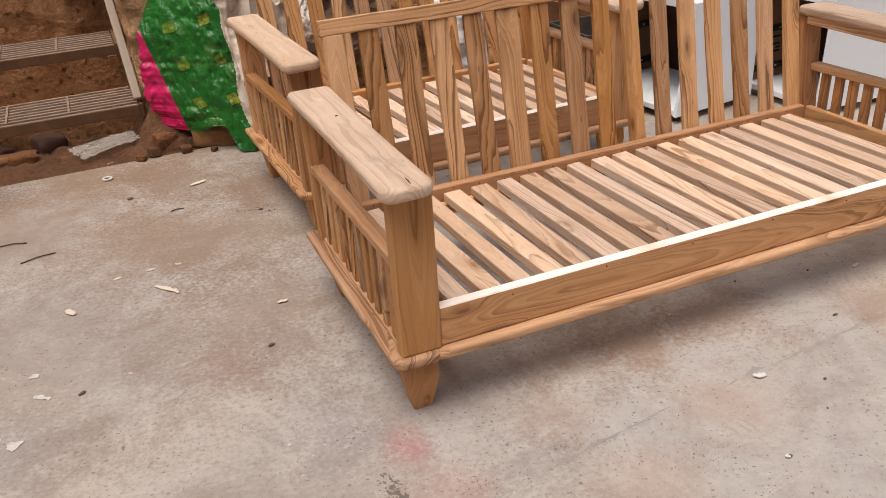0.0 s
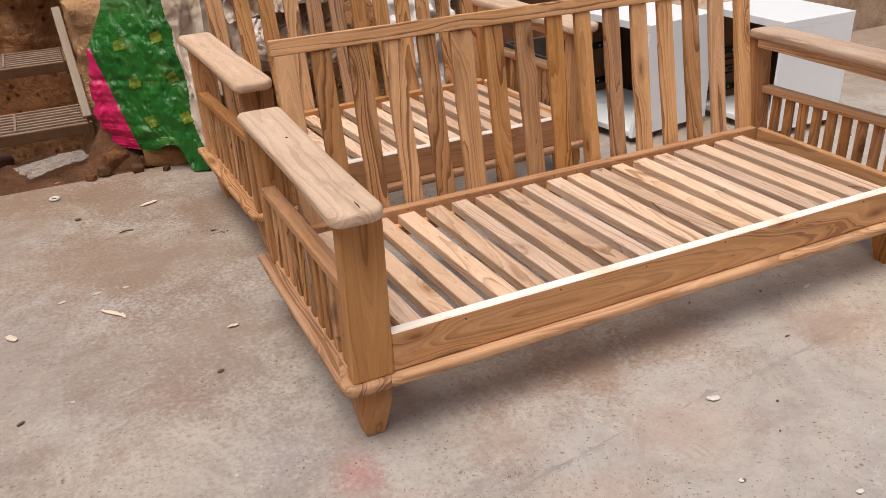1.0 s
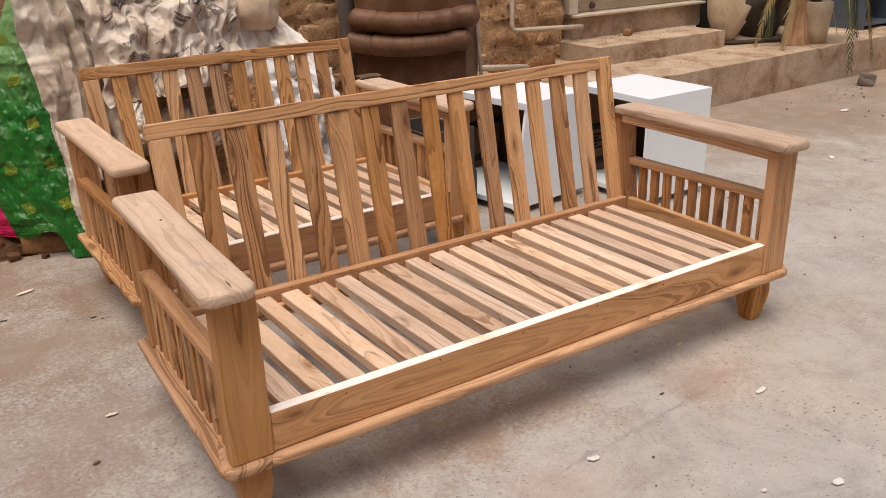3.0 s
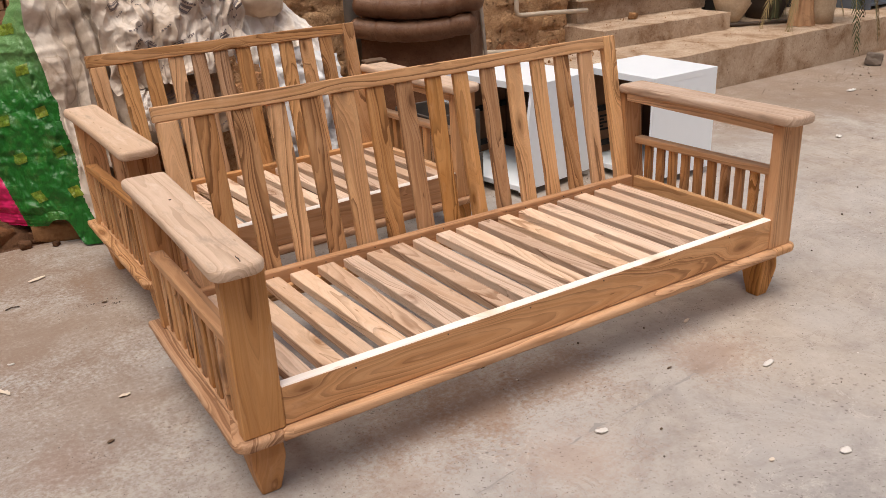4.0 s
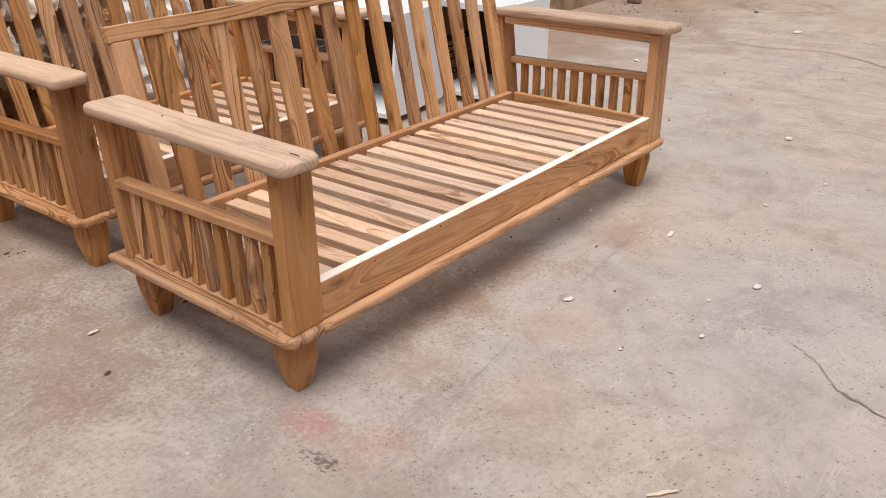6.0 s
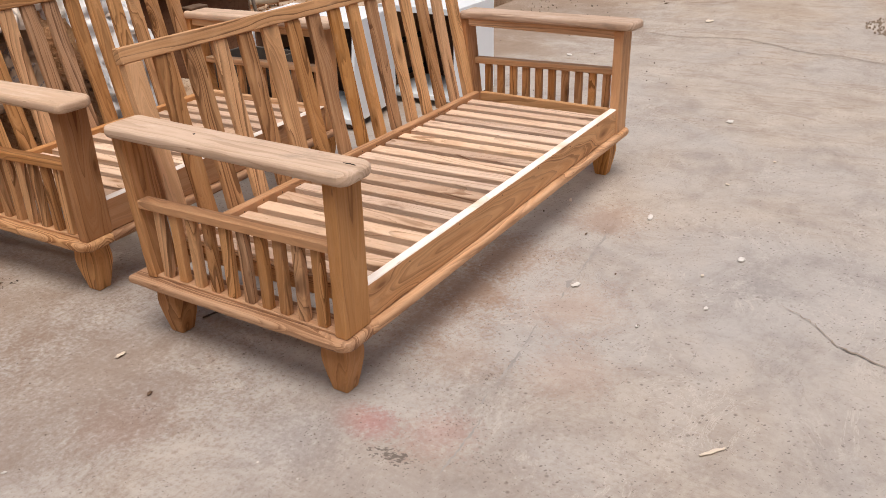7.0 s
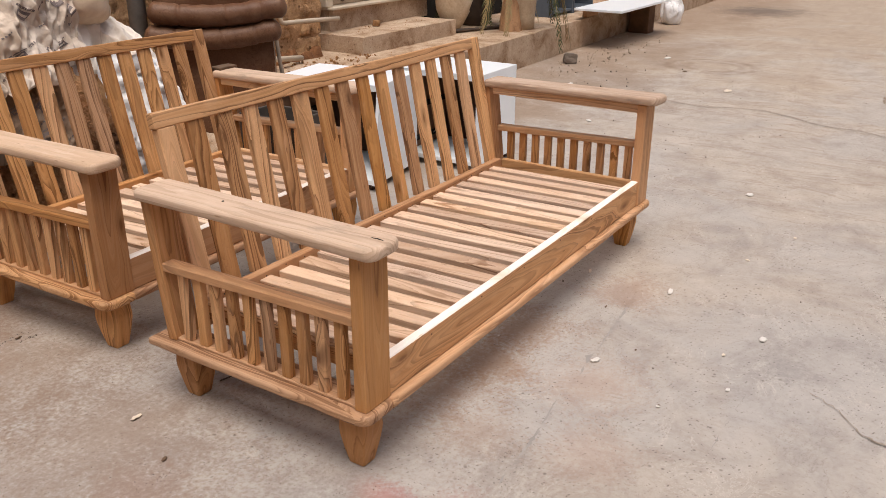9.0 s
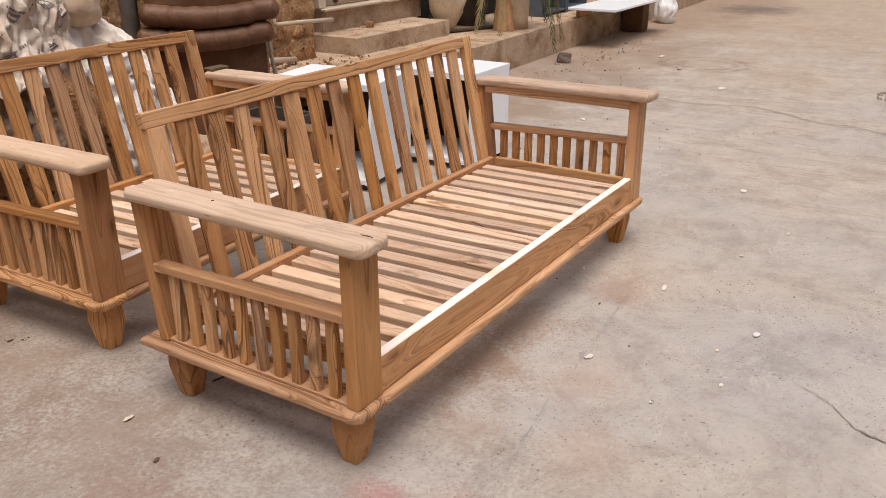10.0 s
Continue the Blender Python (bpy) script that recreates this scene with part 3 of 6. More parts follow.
    jm = op(ns, ls, "MULTIPLY", ramp(ns, ls, jd, [(0.000, (0.65, 0.65, 0.65)), (0.014, (0, 0, 0))]).outputs[0], ramp(ns, ls, mid.outputs["Fac"], [(0.40, (1, 1, 1)), (0.52, (0.15, 0.15, 0.15))]).outputs[0])
    jm = op(ns, ls, "MULTIPLY", jm, ramp(ns, ls, op(ns, ls, "MULTIPLY", sep.outputs[0], 0.5), [(0.04, (0, 0, 0)), (0.1, (1, 1, 1)), (0.6, (1, 1, 1)), (0.85, (0, 0, 0))]).outputs[0])
    col = mixc(ns, ls, jm, col, (0.265, 0.24, 0.222))
    # a ring scratched in the dust, fine drag lines
    rp = vop(ns, ls, "MULTIPLY", vop(ns, ls, "SUBTRACT", pos, (6.5, 1.02, 0.0)), (1.0, 0.92, 0.0))
    rl = ns.new("ShaderNodeVectorMath")
    rl.operation = "LENGTH"
    ls.new(rp, rl.inputs[0])
    wob = op(ns, ls, "MULTIPLY", op(ns, ls, "SUBTRACT", patch.outputs["Fac"], 0.5), 0.16)
    for rr, am in ((0.36, 0.75), (0.24, 0.5)):
        rd = op(ns, ls, "ABSOLUTE", op(ns, ls, "SUBTRACT", op(ns, ls, "ADD", rl.outputs["Value"], wob), rr))
        rm = op(ns, ls, "MULTIPLY", ramp(ns, ls, rd, [(0.012, (am,) * 3), (0.055, (0, 0, 0))]).outputs[0], ramp(ns, ls, mid.outputs["Fac"], [(0.42, (1, 1, 1)), (0.60, (0.1, 0.1, 0.1))]).outputs[0])
        col = mixc(ns, ls, rm, col, (0.22, 0.155, 0.11))
    drag = nd(ns, "TexNoise", Scale=1.0, Detail=6.0, Roughness=0.62, Distortion=0.7)
    ls.new(vop(ns, ls, "MULTIPLY", vop(ns, ls, "ADD", pos, (2.0, 9.0, 0.0)), (4.2, 0.7, 1.0)), drag.inputs["Vector"])
    dm = ramp(ns, ls, op(ns, ls, "ABSOLUTE", op(ns, ls, "SUBTRACT", drag.outputs["Fac"], 0.5)), [(0.0, (0.7, 0.7, 0.7)), (0.014, (0, 0, 0))]).outputs[0]
    dm = op(ns, ls, "MULTIPLY", op(ns, ls, "MULTIPLY", dm, ramp(ns, ls, big.outputs["Fac"], [(0.42, (0, 0, 0)), (0.56, (1, 1, 1))]).outputs[0]), ramp(ns, ls, op(ns, ls, "MULTIPLY", sep.outputs[0], 0.1), [(0.22, (0.25, 0.25, 0.25)), (0.42, (1, 1, 1))]).outputs[0])
    col = mixc(ns, ls, dm, col, (0.26, 0.19, 0.14))
    dp = nd(ns, "TexNoise", Scale=1.6, Detail=9.0, Roughness=0.72)
    ls.new(vop(ns, ls, "MULTIPLY", vop(ns, ls, "ADD", pos, (5.0, 2.0, 0.0)), (1.0, 0.8, 1.0)), dp.inputs["Vector"])
    dirt = op(ns, ls, "MULTIPLY", ramp(ns, ls, dp.outputs["Fac"], [(0.44, (0, 0, 0)), (0.62, (0.85, 0.85, 0.85))]).outputs[0], ramp(ns, ls, op(ns, ls, "MULTIPLY", sep.outputs[1], 0.3), [(0.22, (0, 0, 0)), (0.60, (1, 1, 1))]).outputs[0])
    col = mixc(ns, ls, dirt, col, (0.25, 0.175, 0.12))
    edge = op(ns, ls, "MULTIPLY", ramp(ns, ls, op(ns, ls, "MULTIPLY_ADD", op(ns, ls, "SUBTRACT", dp.outputs["Fac"], 0.5), 0.5, op(ns, ls, "MULTIPLY", sep.outputs[1], 0.3)), [(0.36, (0, 0, 0)), (0.62, (0.62, 0.62, 0.62))]).outputs[0], ramp(ns, ls, op(ns, ls, "MULTIPLY", sep.outputs[0], 0.1), [(0.24, (0, 0, 0)), (0.32, (1, 1, 1))]).outputs[0])
    col = mixc(ns, ls, edge, col, (0.285, 0.20, 0.137))
    # pale scuffs and hairline scratches
    scf = nd(ns, "TexNoise", Scale=1.0, Detail=7.0, Roughness=0.7, Distortion=1.0)
    ls.new(vop(ns, ls, "MULTIPLY", vop(ns, ls, "ADD", pos, (1.0, 4.0, 0.0)), (3.5, 6.0, 1.0)), scf.inputs["Vector"])
    sm = ramp(ns, ls, op(ns, ls, "ABSOLUTE", op(ns, ls, "SUBTRACT", scf.outputs["Fac"], 0.46)), [(0.0, (0.55, 0.55, 0.55)), (0.010, (0, 0, 0))]).outputs[0]
    sm = op(ns, ls, "MULTIPLY", sm, ramp(ns, ls, patch.outputs["Fac"], [(0.46, (0, 0, 0)), (0.58, (1, 1, 1))]).outputs[0])
    col = mixc(ns, ls, sm, col, (0.60, 0.54, 0.48))
    sm2 = ramp(ns, ls, op(ns, ls, "ABSOLUTE", op(ns, ls, "SUBTRACT", scf.outputs["Fac"], 0.55)), [(0.0, (0.6, 0.6, 0.6)), (0.007, (0, 0, 0))]).outputs[0]
    sm2 = op(ns, ls, "MULTIPLY", sm2, ramp(ns, ls, patch.outputs["Fac"], [(0.40, (1, 1, 1)), (0.50, (0, 0, 0))]).outputs[0])
    col = mixc(ns, ls, sm2, col, (0.22, 0.175, 0.145))
    # red powder, grey marks, brown patches; three paint shade along the long sofa's front
    # the broad brown ones darken the floor left of the sofas
    for (x, y, r, c, amount) in ((-0.030, -0.085, 0.085, (0.43, 0.16, 0.165), 0.55), (-0.03, -0.03, 0.07, (0.42, 0.22, 0.185), 0.35), (0.02, -0.25, 0.12, (0.43, 0.22, 0.19), 0.42), (-0.35, 0.47, 0.14, (0.36, 0.22, 0.20), 0.30), (0.42, -0.42, 0.16, (0.42, 0.27, 0.20), 0.30), (0.75, -0.28, 0.22, (0.43, 0.28, 0.20), 0.34), (0.35, -0.12, 0.16, (0.34, 0.22, 0.15), 0.35), (-0.17, 0.04, 0.16, (0.26, 0.24, 0.24), 0.45), (-0.95, 0.36, 0.22, (0.27, 0.25, 0.25), 0.45), (-0.20, 0.52, 0.15, (0.28, 0.25, 0.24), 0.40), (0.2, -0.28, 0.12, (0.27, 0.24, 0.22), 0.35), (1.15, -0.78, 0.10, (0.25, 0.23, 0.22), 0.4), (-1.05, 2.15, 0.20, (0.16, 0.10, 0.065), 0.8), (11.3, 1.7, 0.75, (0.13, 0.10, 0.08), 0.8), (1.45, -0.14, 0.20, (0.36, 0.22, 0.145), 0.40), (4.9, 1.75, 1.1, (0.25, 0.18, 0.13), 0.45), (6.6, 1.7, 0.9, (0.27, 0.195, 0.14), 0.35), (-0.55, 2.12, 0.50, (0.32, 0.22, 0.15), 0.5), (-0.45, 1.35, 0.45, (0.32, 0.225, 0.16), 0.50), (-0.65, 2.35, 0.45, (0.25, 0.16, 0.105), 0.6), (-0.75, 0.75, 0.8, (0.28, 0.205, 0.16), 0.38), (-0.35, -0.35, 0.75, (0.28, 0.21, 0.165), 0.30), (0.97, 0.04, 0.22, (0.30, 0.175, 0.105), 0.55), (0.70, 0.05, 0.20, (0.30, 0.175, 0.105), 0.55), (0.48, 0.06, 0.20, (0.30, 0.175, 0.105), 0.5), (-0.22, 0.72, 0.50, (0.26, 0.19, 0.145), 0.55), (-0.20, 1.30, 0.50, (0.25, 0.178, 0.13), 0.55), (-0.9, 1.7, 0.5, (0.30, 0.21, 0.15), 0.4), (-0.30, 1.95, 0.40, (0.23, 0.15, 0.10), 0.62), (0.0, 1.75, 0.25, (0.25, 0.17, 0.12), 0.5)):
        d = ns.new("ShaderNodeVectorMath")
        d.operation = "DISTANCE"
        ls.new(pos, d.inputs[0])
        d.inputs[1].default_value = (x, y, 0)
        e = op(ns, ls, "ADD", op(ns, ls, "DIVIDE", d.outputs["Value"], r), op(ns, ls, "MULTIPLY", op(ns, ls, "SUBTRACT", mid.outputs["Fac"], 0.5), 2.6))
        e = op(ns, ls, "ADD", e, op(ns, ls, "MULTIPLY", op(ns, ls, "SUBTRACT", fin.outputs["Fac"], 0.5), 2.6))
        mask = ramp(ns, ls, e, [(0.25, (amount,) * 3), (1.0, (0, 0, 0))]).outputs[0]
        col = mixc(ns, ls, mask, col, c)
    # rubbed black scabs, broken up by the grit
    grit = nd(ns, "TexNoise", Scale=100.0, Detail=2.5, Roughness=0.6)
    ls.new(vop(ns, ls, "MULTIPLY", pos, (1.0, 0.6, 1.0)), grit.inputs["Vector"])
    for (x, y, rx, ry, cut) in SCABS:
        d = ns.new("ShaderNodeVectorMath")
        d.operation = "LENGTH"
        ls.new(vop(ns, ls, "MULTIPLY", vop(ns, ls, "SUBTRACT", pos, (x, y, 0.0)), (1.0 / rx, 1.0 / ry, 0.0)), d.inputs[0])
        e = op(ns, ls, "SUBTRACT", op(ns, ls, "MULTIPLY_ADD", op(ns, ls, "SUBTRACT", mid.outputs["Fac"], 0.5), -0.5, grit.outputs["Fac"]), op(ns, ls, "MULTIPLY", op(ns, ls, "POWER", d.outputs["Value"], 2.0), 0.13))
        col = mixc(ns, ls, ramp(ns, ls, e, [(cut, (0, 0, 0)), (cut + 0.05, (0.85, 0.85, 0.85))]).outputs[0], col, (0.13, 0.105, 0.09))
    ls.new(col, b.inputs["Base Color"])
    h = op(ns, ls, "ADD", op(ns, ls, "MULTIPLY", mid.outputs["Fac"], 1.4), op(ns, ls, "SUBTRACT", op(ns, ls, "MULTIPLY", fin.outputs["Fac"], 0.35), pmask))
    bump(ns, ls, b, h, 0.32, 0.005)
    return m


FLOOR = floor_material()


# ---- ground, platform, steps, walls ----
def big_ground():
    bm = bmesh.new()
    cuts = [-300, -60, -15, -6, -3, 0, 3, 6, 10, 16, 40, 120, 300]
    g = [[bm.verts.new((x, y, 0)) for x in cuts] for y in cuts]
    for j in range(len(cuts) - 1):
        for i in range(len(cuts) - 1):
            bm.faces.new((g[j][i], g[j][i + 1], g[j + 1][i + 1], g[j + 1][i]))
    return solid("ground", bm, FLOOR, "dusty stained concrete yard floor with cracks", "ground", kind="structure")


big_ground()


def rough_block(x0, x1, y0, y1, z0, z1, nx, ny, nz, amp, freq, seed, lean=0.0):
    """A mineral block with uneven faces and worn edges; the front lies at y0."""
    bm = bmesh.new()
    bmesh.ops.create_cube(bm, size=1)
    for axis, n in ((0, nx), (1, ny), (2, nz)):
        for k in range(1, n):
            c = Vector((0, 0, 0))
            c[axis] = -0.5 + k / n
            nrm = Vector((0, 0, 0))
            nrm[axis] = 1
            bmesh.ops.bisect_plane(bm, geom=list(bm.verts) + list(bm.edges) + list(bm.faces), plane_co=c, plane_no=nrm)
    for ed in bm.edges:
        if len(ed.link_faces) == 2 and ed.calc_face_angle() > 1.0:
            ed.smooth = False
    for v in bm.verts:
        e = sum(1 for c in v.co if abs(abs(c) - 0.5) < 1e-4)
        p = Vector((x0 + (v.co.x + 0.5) * (x1 - x0), y0 + (v.co.y + 0.5) * (y1 - y0), z0 + (v.co.z + 0.5) * (z1 - z0)))
        d = Vector((fract(p * freq + Vector((seed, 0, 0))), fract(p * freq + Vector((0, seed, 3))), fract(p * freq + Vector((5, 0, seed))))) * amp
        if e >= 2:
            d -= Vector((v.co.x, v.co.y, v.co.z)) * amp * (0.5 + 0.9 * noise.noise(p * 7.0))
        if v.co.z < -0.499:
            d.z = 0
        p.y += lean * (v.co.z + 0.5)
        v.co = p + d
    for f in bm.faces:
        f.smooth = True
    return bm


platform = solid("platform", rough_block(2.75, 16.0, 0.0, 3.0, 0, 0.285, 240, 16, 9, 0.006, 9.0, 1.0), PLATFORM, "low worn concrete platform along the yard", "platform", pose(0, 2.26, 0, 0, 0, 1.9), kind="structure")
solid("step_1", rough_block(3.82, 5.18, 2.98, 4.2, 0.27, 0.42, 60, 24, 7, 0.005, 12.0, 2.0), PLATFORM, "dusty concrete lower doorstep on the platform", "step", kind="structure")
solid("step_2", rough_block(3.94, 5.36, 3.41, 4.2, 0.41, 0.585, 50, 20, 8, 0.005, 14.0, 4.0), PLATFORM, "dusty concrete upper doorstep under the plank door", "step", kind="structure")


def stone_mesh(k):
    """One rough angular stone, about one unit wide."""
    bm = bmesh.new()
    bmesh.ops.create_cube(bm, size=1)
    bmesh.ops.subdivide_edges(bm, edges=list(bm.edges), cuts=4, use_grid_fill=True)
    for v in bm.verts:
        c = v.co.copy()
        e = sum(1 for q in c if abs(abs(q) - 0.5) < 1e-4)
        s = 1.0 - (0.04 if e == 2 else 0.09 if e == 3 else 0.0)
        v.co = c * s + 0.05 * noise.noise(c * 6.0 + Vector((k, 0, 0))) * c + 0.10 * Vector((noise.noise(c * 2.1 + Vector((k * 7.1, 0, 0))), noise.noise(c * 2.1 + Vector((0, k * 5.3, 0))), noise.noise(c * 2.1 + Vector((0, 0, k * 3.7)))))
    return bm


STONES = [mesh_of(stone_mesh(k), "stone", MUD, True) for k in range(6)]
BRIGHT_STONES = [mesh_of(stone_mesh(k), "stone", MUD_BRIGHT, True) for k in range(6)]


def mud_wall(name, x0, x1, y, z1, label, seed, rows, rnd, gap=0.02, thick=0.4, keep=None, mat=None):
    """An old wall of stones bedded in mud; the stones near the yard are parts."""
    w = solid(name, rough_block(x0, x1, y, y + thick, 0, z1, max(8, int((x1 - x0) * 40)), 1, max(6, int(z1 * 40)), 0.024, 9.0, seed), mat or MUD, label, "wall", kind="structure")
    z = rows[0]
    while z < rows[1]:
        h = rnd.uniform(0.075, 0.13)
        x = x0 + rnd.uniform(0, 0.1)
        while x < x1 - 0.05:
            wd = rnd.uniform(0.10, 0.26)
            if rnd.random() < 0.42 and (keep is None or keep(x, z)):
                part("stone", (BRIGHT_STONES if mat else STONES)[rnd.randrange(6)], None, w, m=Matrix.LocRotScale((x + wd / 2, y + 0.066, z + h / 2), Euler((rnd.uniform(-0.12, 0.12), rnd.uniform(-0.08, 0.08), rnd.uniform(-0.12, 0.12))), (wd - gap * 0.4, 0.14, h - gap * 0.4)))
            x += wd
        z += h
    return w


RND = random.Random(5)
mud_wall("wall_north", 0.55, 3.85, 3.42, 2.6, "brown mud-and-rubble-stone wall with crumbling mud plaster", 3.0, (0.30, 1.10), RND, mat=MUD_BRIGHT)
mud_wall("wall_stair", -3.9, 0.55, 3.55, 2.6, "brown mud brick wall behind the stair", 6.0, (0.10, 1.10), RND, keep=lambda x, z: RND.random() < 0.45)
solid("wall_house", rough_block(3.85, 16.0, 4.2, 4.5, 0, 3.2, 60, 2, 16, 0.02, 2.0, 8.0), MUD, "brown mud-plastered house wall behind the platform", "wall", kind="structure")


# two walls out of view, added to block low sky light and deepen shade
solid("wall_south", rough_block(-4.2, 14.0, -6.4, -6.1, 0, 4.2, 40, 1, 14, 0.02, 2.0, 21.0), MUD, "unseen plain wall added across the yard to cut low light", "wall", kind="structure")
solid("wall_west", rough_block(-4.2, -3.9, -6.1, 3.55, 0, 4.2, 1, 30, 14, 0.02, 2.0, 23.0), MUD, "unseen plain wall added to shade the yard's stair end", "wall", kind="structure")


def plank_door():
    d = thing("plank_door", "weathered pale wooden plank door above the steps", "door", kind="structure")
    part("sill", box_bm(3.92, 5.36, 3.36, 3.56, 0.588, 0.608, 0.004, 1), PVC, d, "pale dusty wooden sill")
    for k in range(9):
        part("board", plank(1.34, 0.112, 0.03, WEATHERED, 0.004), None, d, m=axes_pose((4.66, 3.485 + 0.004 * (k % 2), 0.668 + 0.118 * k), (1, 0, 0.004 * (k % 3 - 1)), (0, 0, 1)))
    part("post", box_bm(3.90, 3.985, 3.40, 3.50, 0.61, 2.3, 0.006, 1), PVC, d, "pale dusty door post")
    part("post", box_bm(5.335, 5.40, 3.42, 3.50, 0.61, 2.3, 0.006, 1), TWIG, d, "dark door post")
    for x, z in ((4.18, 0.66), (4.95, 0.70), (4.5, 0.76)):
        bm = bmesh.new()
        bmesh.ops.create_uvsphere(bm, u_segments=10, v_segments=6, radius=0.028, matrix=pose(x, 3.465, z))
        part("stud", bm, TWIG, d, smooth=True)




# ---- the wooden sofas ----
def axes_pose(c, xd, yd):
    x, y = Vector(xd).normalized(), Vector(yd).normalized()
    z = x.cross(y).normalized()
    y = z.cross(x)
    return Matrix(((x.x, y.x, z.x, c[0]), (x.y, y.y, z.y, c[1]), (x.z, y.z, z.z, c[2]), (0, 0, 0, 1)))


PLANKS = {}


def plank(l, w, t, mat, bev=0.003, wob=0.0):
    """A planed board, length on X, width on Y; edges eased, and slightly uneven if wob is given."""
    key = (round(l, 4), round(w, 4), round(t, 4), mat.name, bev, wob)
    if key in PLANKS:
        return PLANKS[key]
    n = max(1, int(l / 0.09)) if wob else 1
    bm = bmesh.new()
    prof = []
    for sy, sz in ((-1, -1), (1, -1), (1, 1), (-1, 1)):
        for a, b in (((0, 1), (1, 0)) if sy * sz < 0 else ((1, 0), (0, 1))):
            prof.append((sy * (w / 2 - bev * b), sz * (t / 2 - bev * a)))
    rings = []
    for i in range(-1, n + 2):
        u = min(max(i, 0), n) / n
        inset = bev if i in (-1, n + 1) else 0
        x = -l / 2 + l * u + (bev if i == 0 else -bev if i == n else 0)
        if i == -1:
            x = -l / 2
        if i == n + 1:
            x = l / 2
        k = 1 + wob * noise.noise(Vector((u * 3.1 * l / 0.4, l * 7, w * 31))) * 1.6
        sh = wob * w * 0.5 * noise.noise(Vector((u * 2.0, w * 17, l * 3)))
        rings.append([bm.verts.new((x, y * k * (1 - inset / w * 2) + sh, z * (1 - inset / t * 2))) for y, z in prof])
    for q, r in zip(rings, rings[1:]):
        for k in range(8):
            bm.faces.new((q[k], q[(k + 1) % 8], r[(k + 1) % 8], r[k]))
    bm.faces.new(rings[0][::-1])
    bm.faces.new(rings[-1])
    bmesh.ops.recalc_face_normals(bm, faces=list(bm.faces))
    PLANKS[key] = mesh_of(bm, "plank", mat)
    return PLANKS[key]


plank_door()


def leg_bm():
    """A tapered foot with a swelling upper half; length on X, from the floor up."""
    bm = bmesh.new()
    rings = []
    for x, h in ((0.0, 0.0235), (0.003, 0.0255), (0.05, 0.0345), (0.095, 0.0415), (0.112, 0.0425), (0.14, 0.0405), (0.17, 0.0385)):
        c = 0.004
        rings.append([bm.verts.new((x, a * h - (c if (k % 2 == (1 if a * b > 0 else 0)) else 0) * a, b * h - (0 if (k % 2 == (1 if a * b > 0 else 0)) else c) * b)) for k, (a, b) in enumerate(((-1, -1), (-1, -1), (1, -1), (1, -1), (1, 1), (1, 1), (-1, 1), (-1, 1)))])
    for q, r in zip(rings, rings[1:]):
        for k in range(8):
            bm.faces.new((q[k], q[(k + 1) % 8], r[(k + 1) % 8], r[k]))
    bm.faces.new(rings[0])
    bm.faces.new(rings[-1])
    bmesh.ops.recalc_face_normals(bm, faces=list(bm.faces))
    return bm


LEG = mesh_of(leg_bm(), "leg", TEAK_POST)


def armrest_bm(seed):
    """A thick arm board with rounded nose, slightly waisted; length on X towards the back."""
    out = []
    for x, y in rounded(-0.41, 0.41, -0.064, 0.064, (0.036, 0.022, 0.022, 0.032), 6):
        out.append((x, y + 0.004 * noise.noise(Vector((x * 4, seed, 0.5 if y > 0 else 2.5)))))
    dense = []
    for (a, b), (c, d) in zip(out, out[1:] + out[:1]):
        n = 8 if math.hypot(c - a, d - b) > 0.2 else 1
        for k in range(n):
            s = k / n
            bow = 0.004 * math.sin(math.pi * s) * (1 if n > 1 and b > 0 else -1 if n > 1 else 0)
            dense.append((a + (c - a) * s, b + (d - b) * s - bow))
    return slab_bm(dense, -0.017, 0.017, 0.013, 4)


def wavy(pts, seed, amp=0.0008):
    """An outline with more points and a slightly uneven, hand-worked run."""
    out = []
    for (a, b), (c, d) in zip(pts, pts[1:] + pts[:1]):
        ln = math.hypot(c - a, d - b)
        n = max(1, int(ln / 0.03))
        for k in range(n):
            x, y = a + (c - a) * k / n, b + (d - b) * k / n
            q = Vector((x * 9, y * 9, seed))
            out.append((x, y + (amp * noise.noise(q) * 2 if ln > 0.2 and 0 < k < n else 0)))
    return out


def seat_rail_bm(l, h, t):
    """The front rail: its upper edge is paler, so the top face takes the second material."""
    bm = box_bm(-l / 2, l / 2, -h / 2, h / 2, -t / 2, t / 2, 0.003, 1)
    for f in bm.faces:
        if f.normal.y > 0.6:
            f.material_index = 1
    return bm


